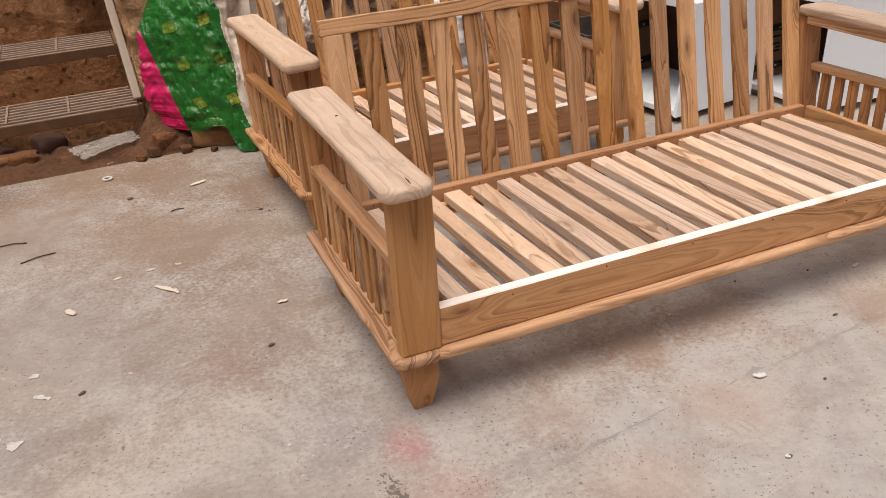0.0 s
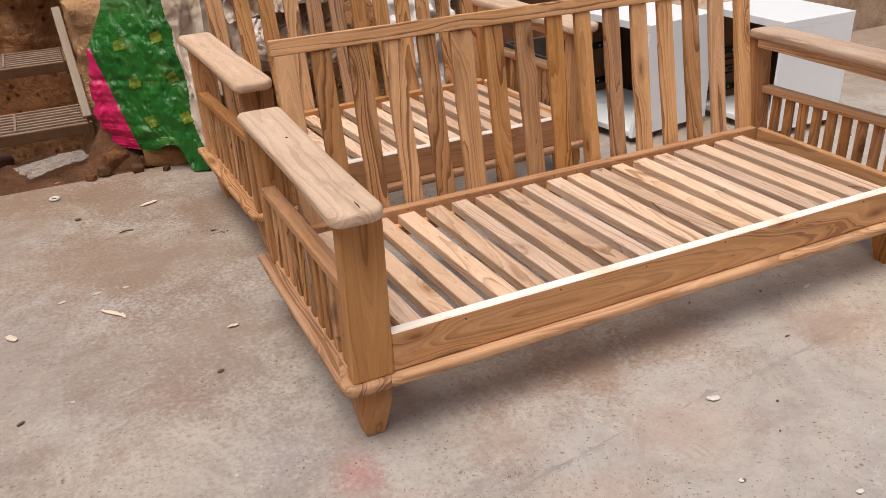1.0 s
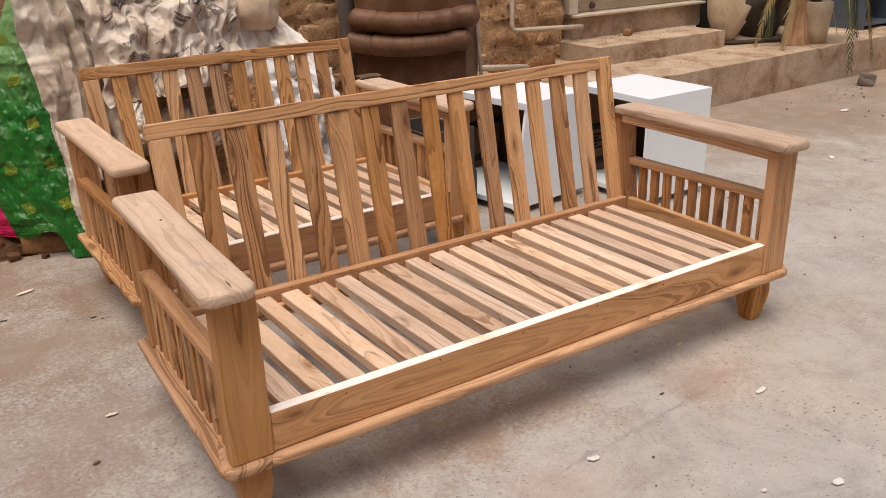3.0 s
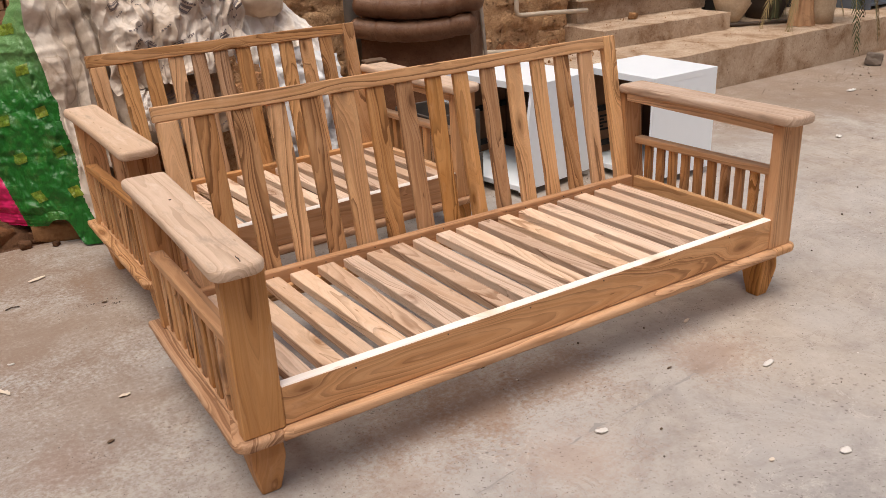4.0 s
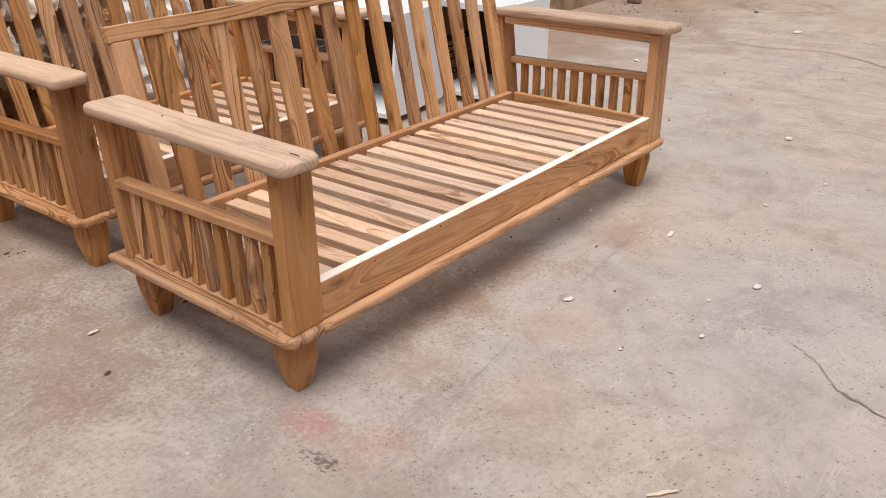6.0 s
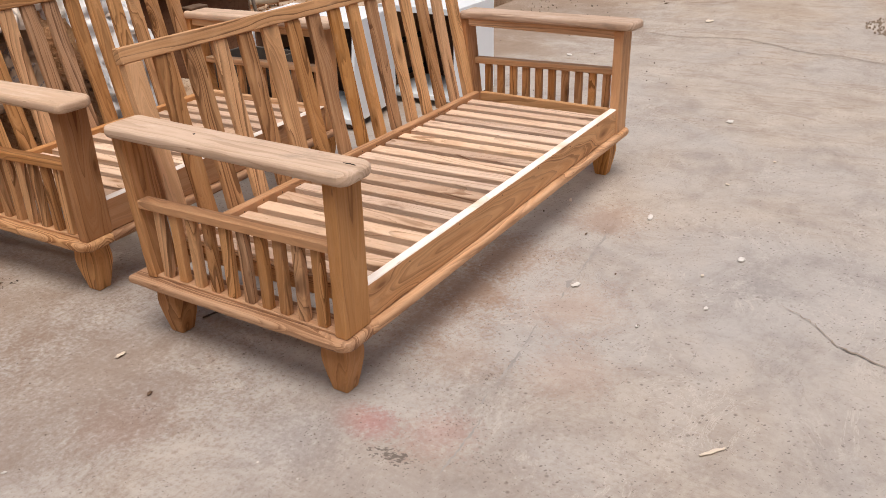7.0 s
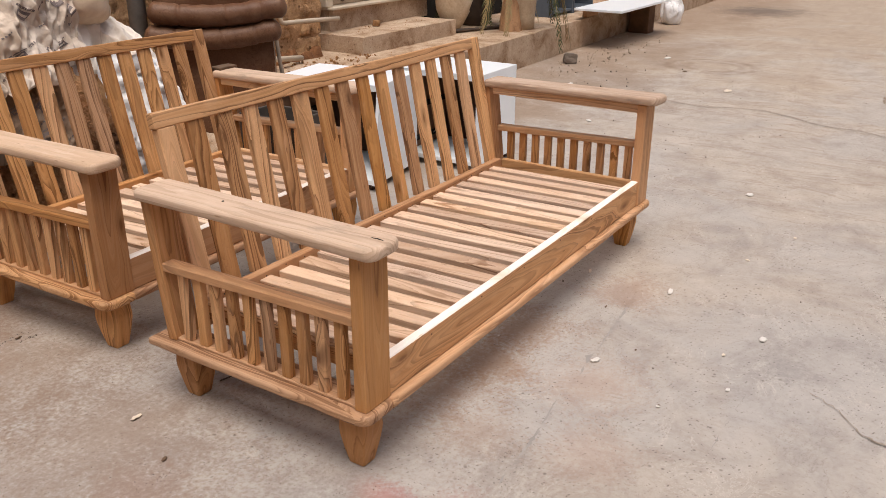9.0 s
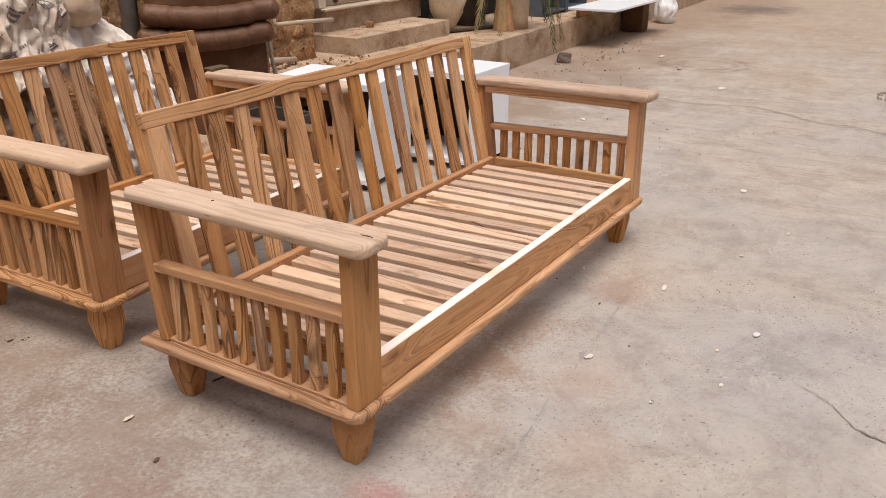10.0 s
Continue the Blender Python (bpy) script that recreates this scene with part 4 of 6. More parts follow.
def sofa(m, L, n_back, n_seat, seed, label):
    rnd = random.Random(seed)
    s = thing("wooden_sofa", label, "sofa", m, group="unfinished wooden sofas")
    X, Y, Z = (1, 0, 0), (0, 1, 0), (0, 0, 1)

    def add(name, me, c, xd, yd, lab=""):
        return part(name, me, None, s, lab, axes_pose(c, xd, yd))

    def pick(dark=0.25, pale=0.2):
        r = rnd.random()
        return TEAK_DARK if r < dark else TEAK_PALE if r > 1 - pale else TEAK

    for side in (0, 1):
        mx = (lambda x: L - x) if side else (lambda x: x)
        sg = -1 if side else 1
        for y in (0.068, 0.690):
            add("leg", LEG, (mx(0.060), y, 0.0), Z, X)
        # base moulding with a rounded outer corner
        pts = rounded(-0.402, 0.402, -0.062, 0.062, (0.035, 0.0, 0.0, 0.02) if side else (0.02, 0.0, 0.0, 0.035), 5)
        add("base_moulding", mesh_of(slab_bm(wavy(pts, seed, 0.0016), -0.0145, 0.0145, 0.0105, 4), "base_moulding", TEAK_MOULD if side else TEAK_WANEY), (mx(0.037), 0.384, 0.183), Y, (-1, 0, 0))
        add("front_post", plank(0.425, 0.104, 0.038, TEAK_FRAME if side or n_back < 12 else TEAK_POST, 0.003), (mx(0.052), 0.019, 0.410), Z, X)
        lean = Vector((0, 0.045, 0.425)).normalized()
        add("back_post", plank(0.428, 0.090, 0.034, TEAK_FRAME if side else TEAK_POST, 0.003), (mx(0.045), 0.732, 0.410), lean, X)
        add("armrest", mesh_of(armrest_bm(seed + side), "armrest", TEAK_SANDED, False), (mx(0.034) - (0.018 if side else 0), 0.356, 0.639), (0.042 if side else 0, 1, -0.020 if side else 0), (-1, 0, 0), "pale sanded wooden armrest board")
        add("arm_rail", plank(0.68, 0.034, 0.030, TEAK_RIGHT_ARM if side else TEAK_MOULD), (mx(0.078), 0.378, 0.606), Y, Z)
        slope = Vector((0, -0.69, 0.018)).normalized()
        add("side_rail", plank(0.680, 0.042, 0.026, TEAK_RIGHT_ARM if side else TEAK_FRAME), (mx(0.023), 0.376, 0.434), slope, X)
        add("side_sill", plank(0.690, 0.052, 0.009, TEAK_MOULD, 0.002), (mx(0.034), 0.376, 0.2020), Y, X)
        for k in range(10):
            y = 0.653 - 0.0628 * k
            h = 0.414 + 0.0018 * k - 0.2065
            add("side_bar", plank(round(h, 3), 0.030, 0.022, pick(0.40, 0.0), 0.002, 0.03), (mx(0.022), y, 0.2065 + h / 2), Z, Y)
        add("seat_side_rail", plank(0.62, 0.050, 0.024, TEAK_RIGHT_ARM if side else TEAK), (mx(0.090), 0.345, 0.276), Y, Z)
    pts = rounded(-(L - 0.18) / 2, (L - 0.18) / 2, -0.030, 0.030, (0, 0, 0, 0))
    add("base_moulding", mesh_of(slab_bm(wavy(pts, seed), -0.0145, 0.0145, 0.0105, 4), "base_moulding", TEAK_MOULD), (L / 2, 0.0125, 0.1822), X, Y)
    pts = rounded(-(L - 0.18) / 2, (L - 0.18) / 2, -0.030, 0.030, (0, 0, 0, 0))
    add("base_moulding", mesh_of(slab_bm(wavy(pts, seed), -0.0145, 0.0145, 0.0105, 4), "base_moulding", TEAK_MOULD), (L / 2, 0.7545, 0.1822), X, Y)
    add("front_rail", mesh_of(seat_rail_bm(L - 0.208, 0.108, 0.030), "front_rail", [TEAK_FRAME, TEAK_TOP_EDGE]), (L / 2, 0.021, 0.252), X, Z, "front seat rail with a pale upper edge")
    add("back_seat_rail", plank(L - 0.20, 0.050, 0.030, TEAK_FRAME), (L / 2, 0.674, 0.276), X, Z)
    add("slat_batten", plank(L - 0.21, 0.022, 0.020, TEAK), (L / 2, 0.047, 0.244), X, Y)
    add("slat_batten", plank(L - 0.21, 0.022, 0.020, TEAK), (L / 2, 0.647, 0.244), X, Y)
    # seat slats
    pitch = 0.0893
    for k in range(n_seat):
        c = (0.171 + pitch * k + rnd.uniform(-0.004, 0.004), 0.348, 0.2690 + rnd.uniform(-0.001, 0.001))
        add("seat_slat", plank(0.620, 0.050 + 0.004 * rnd.randrange(3), 0.028, TEAK_PALE, 0.002, 0.06), c, (rnd.uniform(-0.052, -0.034), 1, 0), (-1, 0, 0))
    # leaning back
    up = Vector((0, 0.110, 0.552)).normalized()
    base = Vector((0, 0.690, 0.281))

    def on_back(x, h, behind=0.015):
        q = base + up * h
        return (x, q.y + behind * up.z, q.z - behind * up.y)

    top = 0.5628
    add("top_rail", plank(L - 0.248, 0.046, 0.030, TEAK, 0.003), on_back(L / 2 - 0.0245, top - 0.023), X, up)
    add("stile", plank(top - 0.046, 0.062, 0.030, TEAK, 0.003), on_back(0.137, (top - 0.046) / 2), up, (-1, 0, 0))
    add("stile", plank(top, 0.058, 0.030, TEAK, 0.003), on_back(L - 0.119, top / 2), up, (-1, 0, 0))
    pitch = (L - 0.486) / (n_back - 1)
    for k in range(n_back):
        w = 0.074 if k == 4 and n_back > 12 else 0.060 + 0.003 * rnd.randrange(2)
        h = top - 0.046
        tilt = rnd.uniform(-0.012, 0.012)
        add("back_slat", plank(round(h - 0.012, 3), w, 0.018, pick(0.42, 0.0), 0.002, 0.045), on_back(0.247 + pitch * k, h / 2 + 0.006, 0.016), up + Vector((tilt, 0, 0)), (-1, 0, 0))
    return s


near = sofa(pose(0, 0, 0), 1.96, 14, 19, 11, "long unvarnished teak sofa frame with slatted seat and back")
sofa(Matrix.LocRotScale((0.055, 1.072, 0), Euler((0, 0, radians(2.0))), (1, 1.018, 1.014)), 1.375, 10, 13, 23, "short unvarnished teak sofa frame standing behind the long one")


bm = bmesh.new()
bmesh.ops.create_cone(bm, cap_ends=True, segments=10, radius1=0.0035, radius2=0.0035, depth=0.002)
part("nail_hole", bm, TWIG, near, "dark nail hole", pose(0.036, 0.478, 0.6565))
check = tube_bm([(0.040, -0.045, 0.6452), (0.043, -0.032, 0.6570), (0.044, -0.018, 0.6572), (0.043, -0.006, 0.6570), (0.045, 0.004, 0.6566)], 0.001, 6, [0.0008, 0.0012, 0.0014, 0.0010, 0.0006])
part("end_split", check, TWIG, near, "dark split in the armrest's nose")
nail = bmesh.new()
bmesh.ops.create_cone(nail, cap_ends=True, segments=8, radius1=0.0022, radius2=0.0022, depth=0.002)
NAIL = mesh_of(nail, "nail_head", TWIG)
for k in range(19):
    part("nail_head", NAIL, None, near, m=pose(0.165 + 0.0893 * k, 0.6585, 0.292 - 0.004 * (k % 3), 90, 0, 0))
for k in range(6):
    part("nail_head", NAIL, None, near, m=pose(0.30 + 0.27 * k, 0.0055, 0.288 + 0.005 * (k % 2), 90, 0, 0))


# ---- white bedside cabinets ----
def cabinet(m, W, D, H, flare, label):
    c = thing("bedside_cabinet", label, "cabinet", m, group="white bedside cabinets")
    t, s = 0.018, flare
    z0 = 0.035

    def side(y):
        bm = bmesh.new()
        pr = [(-s, z0), (D, z0), (D, H - t), (0.002, H - t)]
        a = [bm.verts.new((x, y, z)) for x, z in pr]
        b = [bm.verts.new((x, y + t, z)) for x, z in pr]
        bm.faces.new(a)
        bm.faces.new(b[::-1])
        for k in range(4):
            bm.faces.new((a[k], a[(k + 1) % 4], b[(k + 1) % 4], b[k]))
        bmesh.ops.recalc_face_normals(bm, faces=list(bm.faces))
        bmesh.ops.bevel(bm, geom=list(bm.edges), offset=0.0006, segments=1, affect="EDGES")
        return bm

    part("side_panel", side(0), LAMINATE, c)
    part("side_panel", side(W - t), LAMINATE, c)
    part("top", box_bm(-0.001, D + 0.0005, -0.0006, W + 0.0006, H - t, H + 0.014, 0.0008, 1), LAMINATE, c)
    part("back_panel", box_bm(D - 0.012, D - 0.001, t + 0.001, W - t - 0.001, z0 + 0.02, H - t), BROWN_BOARD, c, "dark brown inner back panel")
    part("lining", box_bm(0.01, D - 0.014, W - t - 0.008, W - t - 0.001, z0 + 0.03, H - t - 0.002), BROWN_LINING, c, "brown side lining")
    part("lining", box_bm(0.03, D - 0.014, t + 0.001, t + 0.008, z0 + 0.03, H - t - 0.002), BROWN_BOARD, c, "dark brown side lining")
    part("bottom_shelf", box_bm(-s + 0.01, D - 0.013, t + 0.001, W - t - 0.001, z0, z0 + 0.026, 0.002, 1), LAMINATE, c)
    for z in (0.105, 0.292):
        part("drawer_runner", box_bm(0.02, D - 0.02, W - t - 0.020, W - t - 0.009, z, z + 0.030, 0.001, 1), DARK_VOID, c, "dark metal drawer runner")
        for x in (0.06, 0.16, 0.26):
            part("screw", box_bm(x, x + 0.012, W - t - 0.0225, W - t - 0.0203, z + 0.010, z + 0.020), GREY_METAL, c, "grey screw head")
    for z, x0, x1 in ((0.185, 0.10, 0.19), (0.203, 0.10, 0.125), (0.203, 0.165, 0.19), (0.221, 0.10, 0.19), (0.239, 0.10, 0.13), (0.257, 0.10, 0.19)):
        part("print_bar", box_bm(x0, x1, W - t - 0.0100, W - t - 0.0083, z, z + 0.010), DARK_VOID, c, "dark printed bar")
    for x in (-0.04, D - 0.05):
        for y in (0.03, W - 0.05):
            part("foot", box_bm(x, x + 0.025, y, y + 0.025, 0, z0 - 0.0005, 0.002, 1), BROWN_BOARD, c)
    return c


cabinet(pose(2.432, 1.118, 0, 0, 0, 1.0), 0.49, 0.43, 0.522, 0.006, "white laminate bedside cabinet with an open dark inside")
cabinet(pose(1.935, 1.402, 0, 0, 0, 9.0), 0.615, 0.43, 0.522, 0.078, "white laminate bedside cabinet beside the short sofa")



def drawer(m, label):
    d = thing("drawer", label, "drawer", m, group="loose drawers")
    W, D, H, t = 0.24, 0.36, 0.20, 0.014
    part("side_panel", box_bm(0, t, 0, D, 0, H, 0.002, 1), DRAWER_DARK, d)
    part("side_panel", box_bm(W - t, W, 0, D, 0, H, 0.002, 1), DRAWER_DARK, d)
    part("end_panel", box_bm(t, W - t, D - t, D, 0, H, 0.002, 1), DRAWER_DARK, d)
    part("front_panel", box_bm(-0.01, W + 0.01, -t, -0.0005, 0, H + 0.01, 0.002, 1), DRAWER_DARK, d)
    part("bottom", box_bm(t, W - t, 0, D - t, 0.004, 0.012), BROWN_BOARD, d, "dark brown bottom board")


drawer(pose(1.53, 1.58, 0.0, 0, 0, 5), "dark grey drawer box standing on the floor")
drawer(pose(1.52, 1.60, 0.212, 0, 0, 1), "dark grey drawer box stacked on another one")


# ---- old brown armchair ----
def armchair():
    c = thing("armchair", "worn dark brown leatherette armchair against the wall", "armchair", pose(2.095, 2.685, 0, 0, 0, -46))
    part("base", rough_block(-0.37, 0.31, 0.02, 0.36, 0.02, 0.64, 14, 6, 10, 0.010, 5.0, 1.0), LEATHER, c)
    part("backrest", rough_block(-0.36, 0.31, 0.05, 0.36, 0.64, 1.25, 14, 6, 10, 0.014, 5.0, 7.0), LEATHER, c)
    for z, r, x0, x1, sag, nm in ((0.675, 0.062, -0.41, 0.36, 0.028, 3.0), (0.805, 0.062, -0.38, 0.40, 0.028, 9.0)):
        pts, rad = [], []
        for k in range(121):
            u = k / 120
            e = min(1.0, (max(0.0008, min(u, 1 - u)) / 0.045) ** 0.36)
            p = Vector((x0 + (x1 - x0) * u, -0.02 - 0.015 * math.sin(math.pi * u), z - sag * math.sin(math.pi * min(1, u * 1.15)) + 0.035 * max(0, u - 0.75) * 2))
            pts.append(p)
            rad.append(r * e * (1 + 0.07 * noise.noise(Vector((u * 14, nm, 0))) - 0.10 * math.exp(-((u - 0.22) / 0.012) ** 2) - 0.07 * math.exp(-((u - 0.55) / 0.010) ** 2) - 0.06 * math.exp(-((u - 0.81) / 0.012) ** 2)))
        part("roll_cushion", tube_bm(pts, r, 24, rad), LEATHER, c, "padded roll with creased leatherette", smooth=True)
    for x in (-0.3, 0.27):
        for y in (0.06, 0.28):
            part("foot", box_bm(x, x + 0.04, y, y + 0.04, 0, 0.03), TWIG, c)


armchair()
solid("post", tube_bm([(1.90, 3.14, 0), (1.90, 3.14, 1.2), (1.905, 3.14, 2.6)], 0.052, 14), GREY_POST, "grey weathered round post beside the armchair", "post", smooth=True)
solid("leaning_stick", tube_bm([(2.585, 2.60, 0.0), (2.547, 2.65, 0.46), (2.544, 2.69, 0.802), (2.541, 2.73, 1.144)], 0.012, 8), STICK, "thin grey-brown stick leaning by the armchair", "stick", smooth=True)
solid("wall_pipe", tube_bm([(3.31, 3.345, 2.2), (3.31, 3.345, 0.60), (3.315, 3.345, 0.565), (3.35, 3.345, 0.553), (3.60, 3.345, 0.545), (3.98, 3.345, 0.525)], 0.017, 10), PVC, "dusty pale plastic pipe bent along the wall", "pipe", smooth=True)
solid("plank_on_rubble", tube_bm([(2.30, 2.95, 0.43), (2.8, 3.05, 0.385), (3.29, 3.14, 0.325)], 0.020, 8), PVC, "pale round rod lying on the rubble", "rod", smooth=True)


# ---- heaps by the wall ----
def heap(name, x0, x1, y0, y1, h, seed, mat, label, n=40):
    def f(u, v):
        x, y = x0 + (x1 - x0) * u, y0 + (y1 - y0) * v
        e = min(1, 4.0 * min(u, 1 - u)) * min(1, 3.0 * min(v, 1.02 - v))
        z = h * e * (0.75 + 0.5 * fract((x * 3, y * 3, seed))) + 0.03 * fract((x * 14, y * 14, seed)) * e
        return (x + 0.02 * fract((x * 8, y * 8, seed + 4)), y, max(-0.004, z) if 0 < u < 1 and 0 < v < 1 else -0.01)
    return solid(name, sheet_bm(f, n, n, 0, False), mat, label, "rubble heap", kind="stuff")


heap("earth_heap", 0.12, 1.62, 2.18, 3.5, 0.55, 2.0, MUD, "brown earth and brick rubble under the sacks", 80)
heap("earth_heap", 1.5, 3.9, 2.6, 3.6, 0.25, 5.0, PLATFORM, "dusty earth and rubble at the wall foot", 70)
heap("leaf_litter", 2.9, 3.85, 3.1, 3.5, 0.34, 25.0, EARTH, "brown dry litter heaped at the wall foot", 60)
heap("earth_heap", -0.45, 0.25, 2.30, 3.6, 0.50, 8.0, SOIL, "earth bank under the green sheet")


heap("earth_spill", -2.6, -0.02, 2.28, 2.78, 0.036, 14.0, SOIL, "loose brown earth spilled at the stair foot", 90)


# ---- sacks and sheets ----
def crumple(p, seed, amp, facets=((3.2, 1.6), (7.5, 0.6)), ridge=0.4, fold=1.0):
    """Creased plastic: sharp folds in a few directions over soft swells."""
    q = Vector(p) + Vector((seed, seed * 0.7, 0))
    k = 0.0
    for n, (f, a) in enumerate(((2.6, 1.0), (5.1, 0.55), (9.5, 0.32), (19.0, 0.16))):
        ang = seed * 1.7 + n * 2.1
        warp = 0.55 * noise.noise(q * (0.6 * f) + Vector((0, 0, n * 9.0)))
        t = (q.x * math.cos(ang) + q.y * math.sin(ang) * 0.8) * f + warp
        tri = abs((t % 1.0) - 0.5) * 2 - 0.5
        k += fold * a * tri * (0.55 + 0.9 * noise.noise(q * (0.8 * f) + Vector((3.0, n * 5.0, 1.0))))
    for f, a in ((3.7, 0.50), (8.5, 0.34), (18.0, 0.20)):
        k += ridge * a * (0.28 - abs(noise.noise(Vector((q.x * f * 1.25, q.y * f * 0.7, seed + f))))) * 2.6
    for f, a in facets:
        d = noise.voronoi(q * f + 0.3 * noise.noise_vector(q * f))[0]
        k += a * (d[0] - 0.45)
    return amp * k * 0.5


def drape(name, corners, mat, label, seed, amp=0.06, n=(60, 70), belly=0.0, folds=0.0, ragged=0.02, category="sack", group="", thick=0.0, marks=()):
    """A crumpled sheet spanned by corners: lower left, lower right, upper right, upper left; marks are printed patches (u, v, wide, high, turn)."""
    a, b, c, d = (Vector(q) for q in corners)
    nrm = (b - a).cross(d - a).normalized()

    def f(u, v, off=0.0):
        p = (a * (1 - u) + b * u) * (1 - v) + (d * (1 - u) + c * u) * v
        edge = min(u, 1 - u, v, 1 - v)
        k = crumple((u * (b - a).length, v * (d - a).length, 0), seed, amp, ((3.2, 0.25), (9.0, 0.12)), 0.8, 1.7)
        k += belly * math.sin(math.pi * u) * math.sin(math.pi * v)
        t = (u * 3.1 + 1.6 * noise.noise(Vector((u * 2.2, v * 1.3, seed)))) % 1.0
        k += folds * (abs(t - 0.5) * 4 - 1) * (0.4 + 0.6 * (1 - v))
        side = ragged * Vector((noise.noise(Vector((u * 9, v * 9, seed))), 0, noise.noise(Vector((u * 9, v * 9, seed + 5)))))
        return p + nrm * (k + off) + side * (1 if edge < 0.02 else 0.6)
    ob = solid(name, sheet_bm(f, n[0], n[1], thick), mat, label, category, group=group)
    wide, high = (b - a).length, (d - a).length
    lay = random.Random(int(seed * 10))
    rows = [(lay.uniform(0.12, 0.88), 0.10 + 0.058 * k + lay.uniform(-0.02, 0.02), lay.uniform(0.014, 0.029), lay.uniform(0.005, 0.010), 24 + lay.uniform(-16, 26)) for k in range(14)] if marks else []
    for u0, v0, w, h, turn in list(marks) + rows:
        ca, sa = math.cos(radians(turn)), math.sin(radians(turn))

        def patch(x0, x1, y0, y1, lift=0.004):
            def g(i, j):
                x, y = x0 + (x1 - x0) * i, y0 + (y1 - y0) * j
                return f(u0 + (x * ca - y * sa) / wide, v0 + (x * sa + y * ca) / high, lift)
            return sheet_bm(g, 6, 4)
        w, h = (w, h) if w < 0.034 else (0.95 * w, 0.95 * h)
        if w < 0.030:
            # a line of small lettering, too small to read
            x = -w * 1.1
            for k in range(4):
                bw = w * (0.30 + 0.14 * ((k * 3) % 3))
                part("printed_bar", patch(x, x + bw, -h / 2, h / 2), INK, ob, "dark printed bar")
                x += bw + w * 0.16
            continue
        part("printed_block", patch(-w / 2, w / 2, -h / 2, h / 2), INK, ob, "dark printed block")
        part("printed_line", patch(-w * 0.40, w * 0.40, -h * 0.12, h * 0.16, 0.007), mat, ob, "bare strip in the print")
        x = -w * 0.75
        for k in range(6):
            bw = w * (0.12 + 0.07 * ((k * 5) % 3))
            part("printed_bar", patch(x, x + bw, h * 0.66, h * 0.86), INK, ob, "dark printed bar")
            x += bw + w * 0.05
    return ob, f


def filled_sack(name, c, size, rot, mat, label, seed, group=""):
    bm = bmesh.new()
    bmesh.ops.create_icosphere(bm, subdivisions=5, radius=1)
    for v in bm.verts:
        q = v.co.copy()
        w = Vector((abs(q.x) ** 0.75 * math.copysign(1, q.x), abs(q.y) ** 0.85 * math.copysign(1, q.y), q.z))
        k = 1 + 0.16 * noise.noise(q * 1.6 + Vector((seed, 0, 0))) - crumple(q * 0.5, seed, 0.13, ((3.2, 0.3),), 0.7, 1.2)
        v.co = Vector((w.x * size[0], w.y * size[1], w.z * size[2])) * k
    return solid(name, bm, mat, label, "sack", pose(*c, *rot), group=group, smooth=True)


G = "sacks on the rubble"
drape("sack_sheet", [(0.06, 2.13, 0.30), (0.30, 2.15, 0.34), (0.34, 2.42, 1.30), (-0.06, 2.44, 1.32)], SACK_BEIGE, "dirty beige woven sack sheet hanging in long folds", 1.0, 0.075, (90, 130), 0.03, 0.045, group=G)
drape("printed_sack", [(0.26, 2.16, 0.63), (0.54, 2.17, 0.65), (0.56, 2.42, 1.25), (0.24, 2.40, 1.30)], SACK_PRINT, "crumpled printed woven sack with dark printing", 2.0, 0.17, (100, 120), 0.03, 0.004, group=G, marks=((0.72, 0.24, 0.075, 0.028, 8), (0.55, 0.62, 0.05, 0.03, 50), (0.28, 0.50, 0.05, 0.02, 30)))
drape("printed_sack", [(0.46, 2.15, 0.64), (0.76, 2.17, 0.67), (0.78, 2.40, 1.25), (0.44, 2.40, 1.25)], SACK_PRINT, "crumpled printed woven sack draped over the heap", 5.4, 0.16, (100, 120), 0.05, 0.004, group=G, marks=((0.55, 0.46, 0.05, 0.035, -40), (0.35, 0.22, 0.06, 0.02, 12), (0.82, 0.58, 0.045, 0.035, 60), (0.25, 0.70, 0.05, 0.022, 20)))
drape("printed_sack", [(0.66, 2.17, 0.70), (0.89, 2.24, 0.73), (0.94, 2.42, 1.28), (0.70, 2.40, 1.28)], SACK_PRINT, "crumpled printed woven sack hanging from the pile", 9.0, 0.12, (90, 120), 0.04, 0.005, group=G, marks=((0.55, 0.46, 0.05, 0.07, 18), (0.28, 0.66, 0.045, 0.06, 22), (0.50, 0.16, 0.05, 0.025, 30), (0.86, 0.36, 0.035, 0.035, 40)))
drape("printed_sack", [(0.44, 2.13, 0.36), (0.76, 2.14, 0.40), (0.78, 2.20, 0.70), (0.44, 2.20, 0.68)], SACK_DUSTY_SHADE, "dust-brown printed sack, coloured darker for shade, hanging low over the rubble", 12.0, 0.08, (60, 60), 0.02, 0.010, group=G, marks=((0.55, 0.62, 0.055, 0.03, 12), (0.5, 0.28, 0.055, 0.035, 14), (0.2, 0.7, 0.055, 0.03, 30)))
drape("plastic_scrap", [(0.34, 2.10, 0.47), (0.45, 2.11, 0.44), (0.42, 2.14, 0.62), (0.35, 2.14, 0.64)], SACK_PALE, "torn end of pale plastic hanging low", 16.0, 0.05, (30, 40), 0.02, 0.010, group=G, category="plastic scrap")
filled_sack("filled_sack", (0.98, 2.46, 0.99), (0.21, 0.16, 0.13), (0, 12, -10), SACK_BROWN, "full dusty brown sack lying on the pile", 3.0, G)
filled_sack("filled_sack", (0.45, 2.66, 0.62), (0.42, 0.20, 0.50), (0, 0, 4), SACK_BEIGE, "full sack under the draped sheets", 6.0, G)
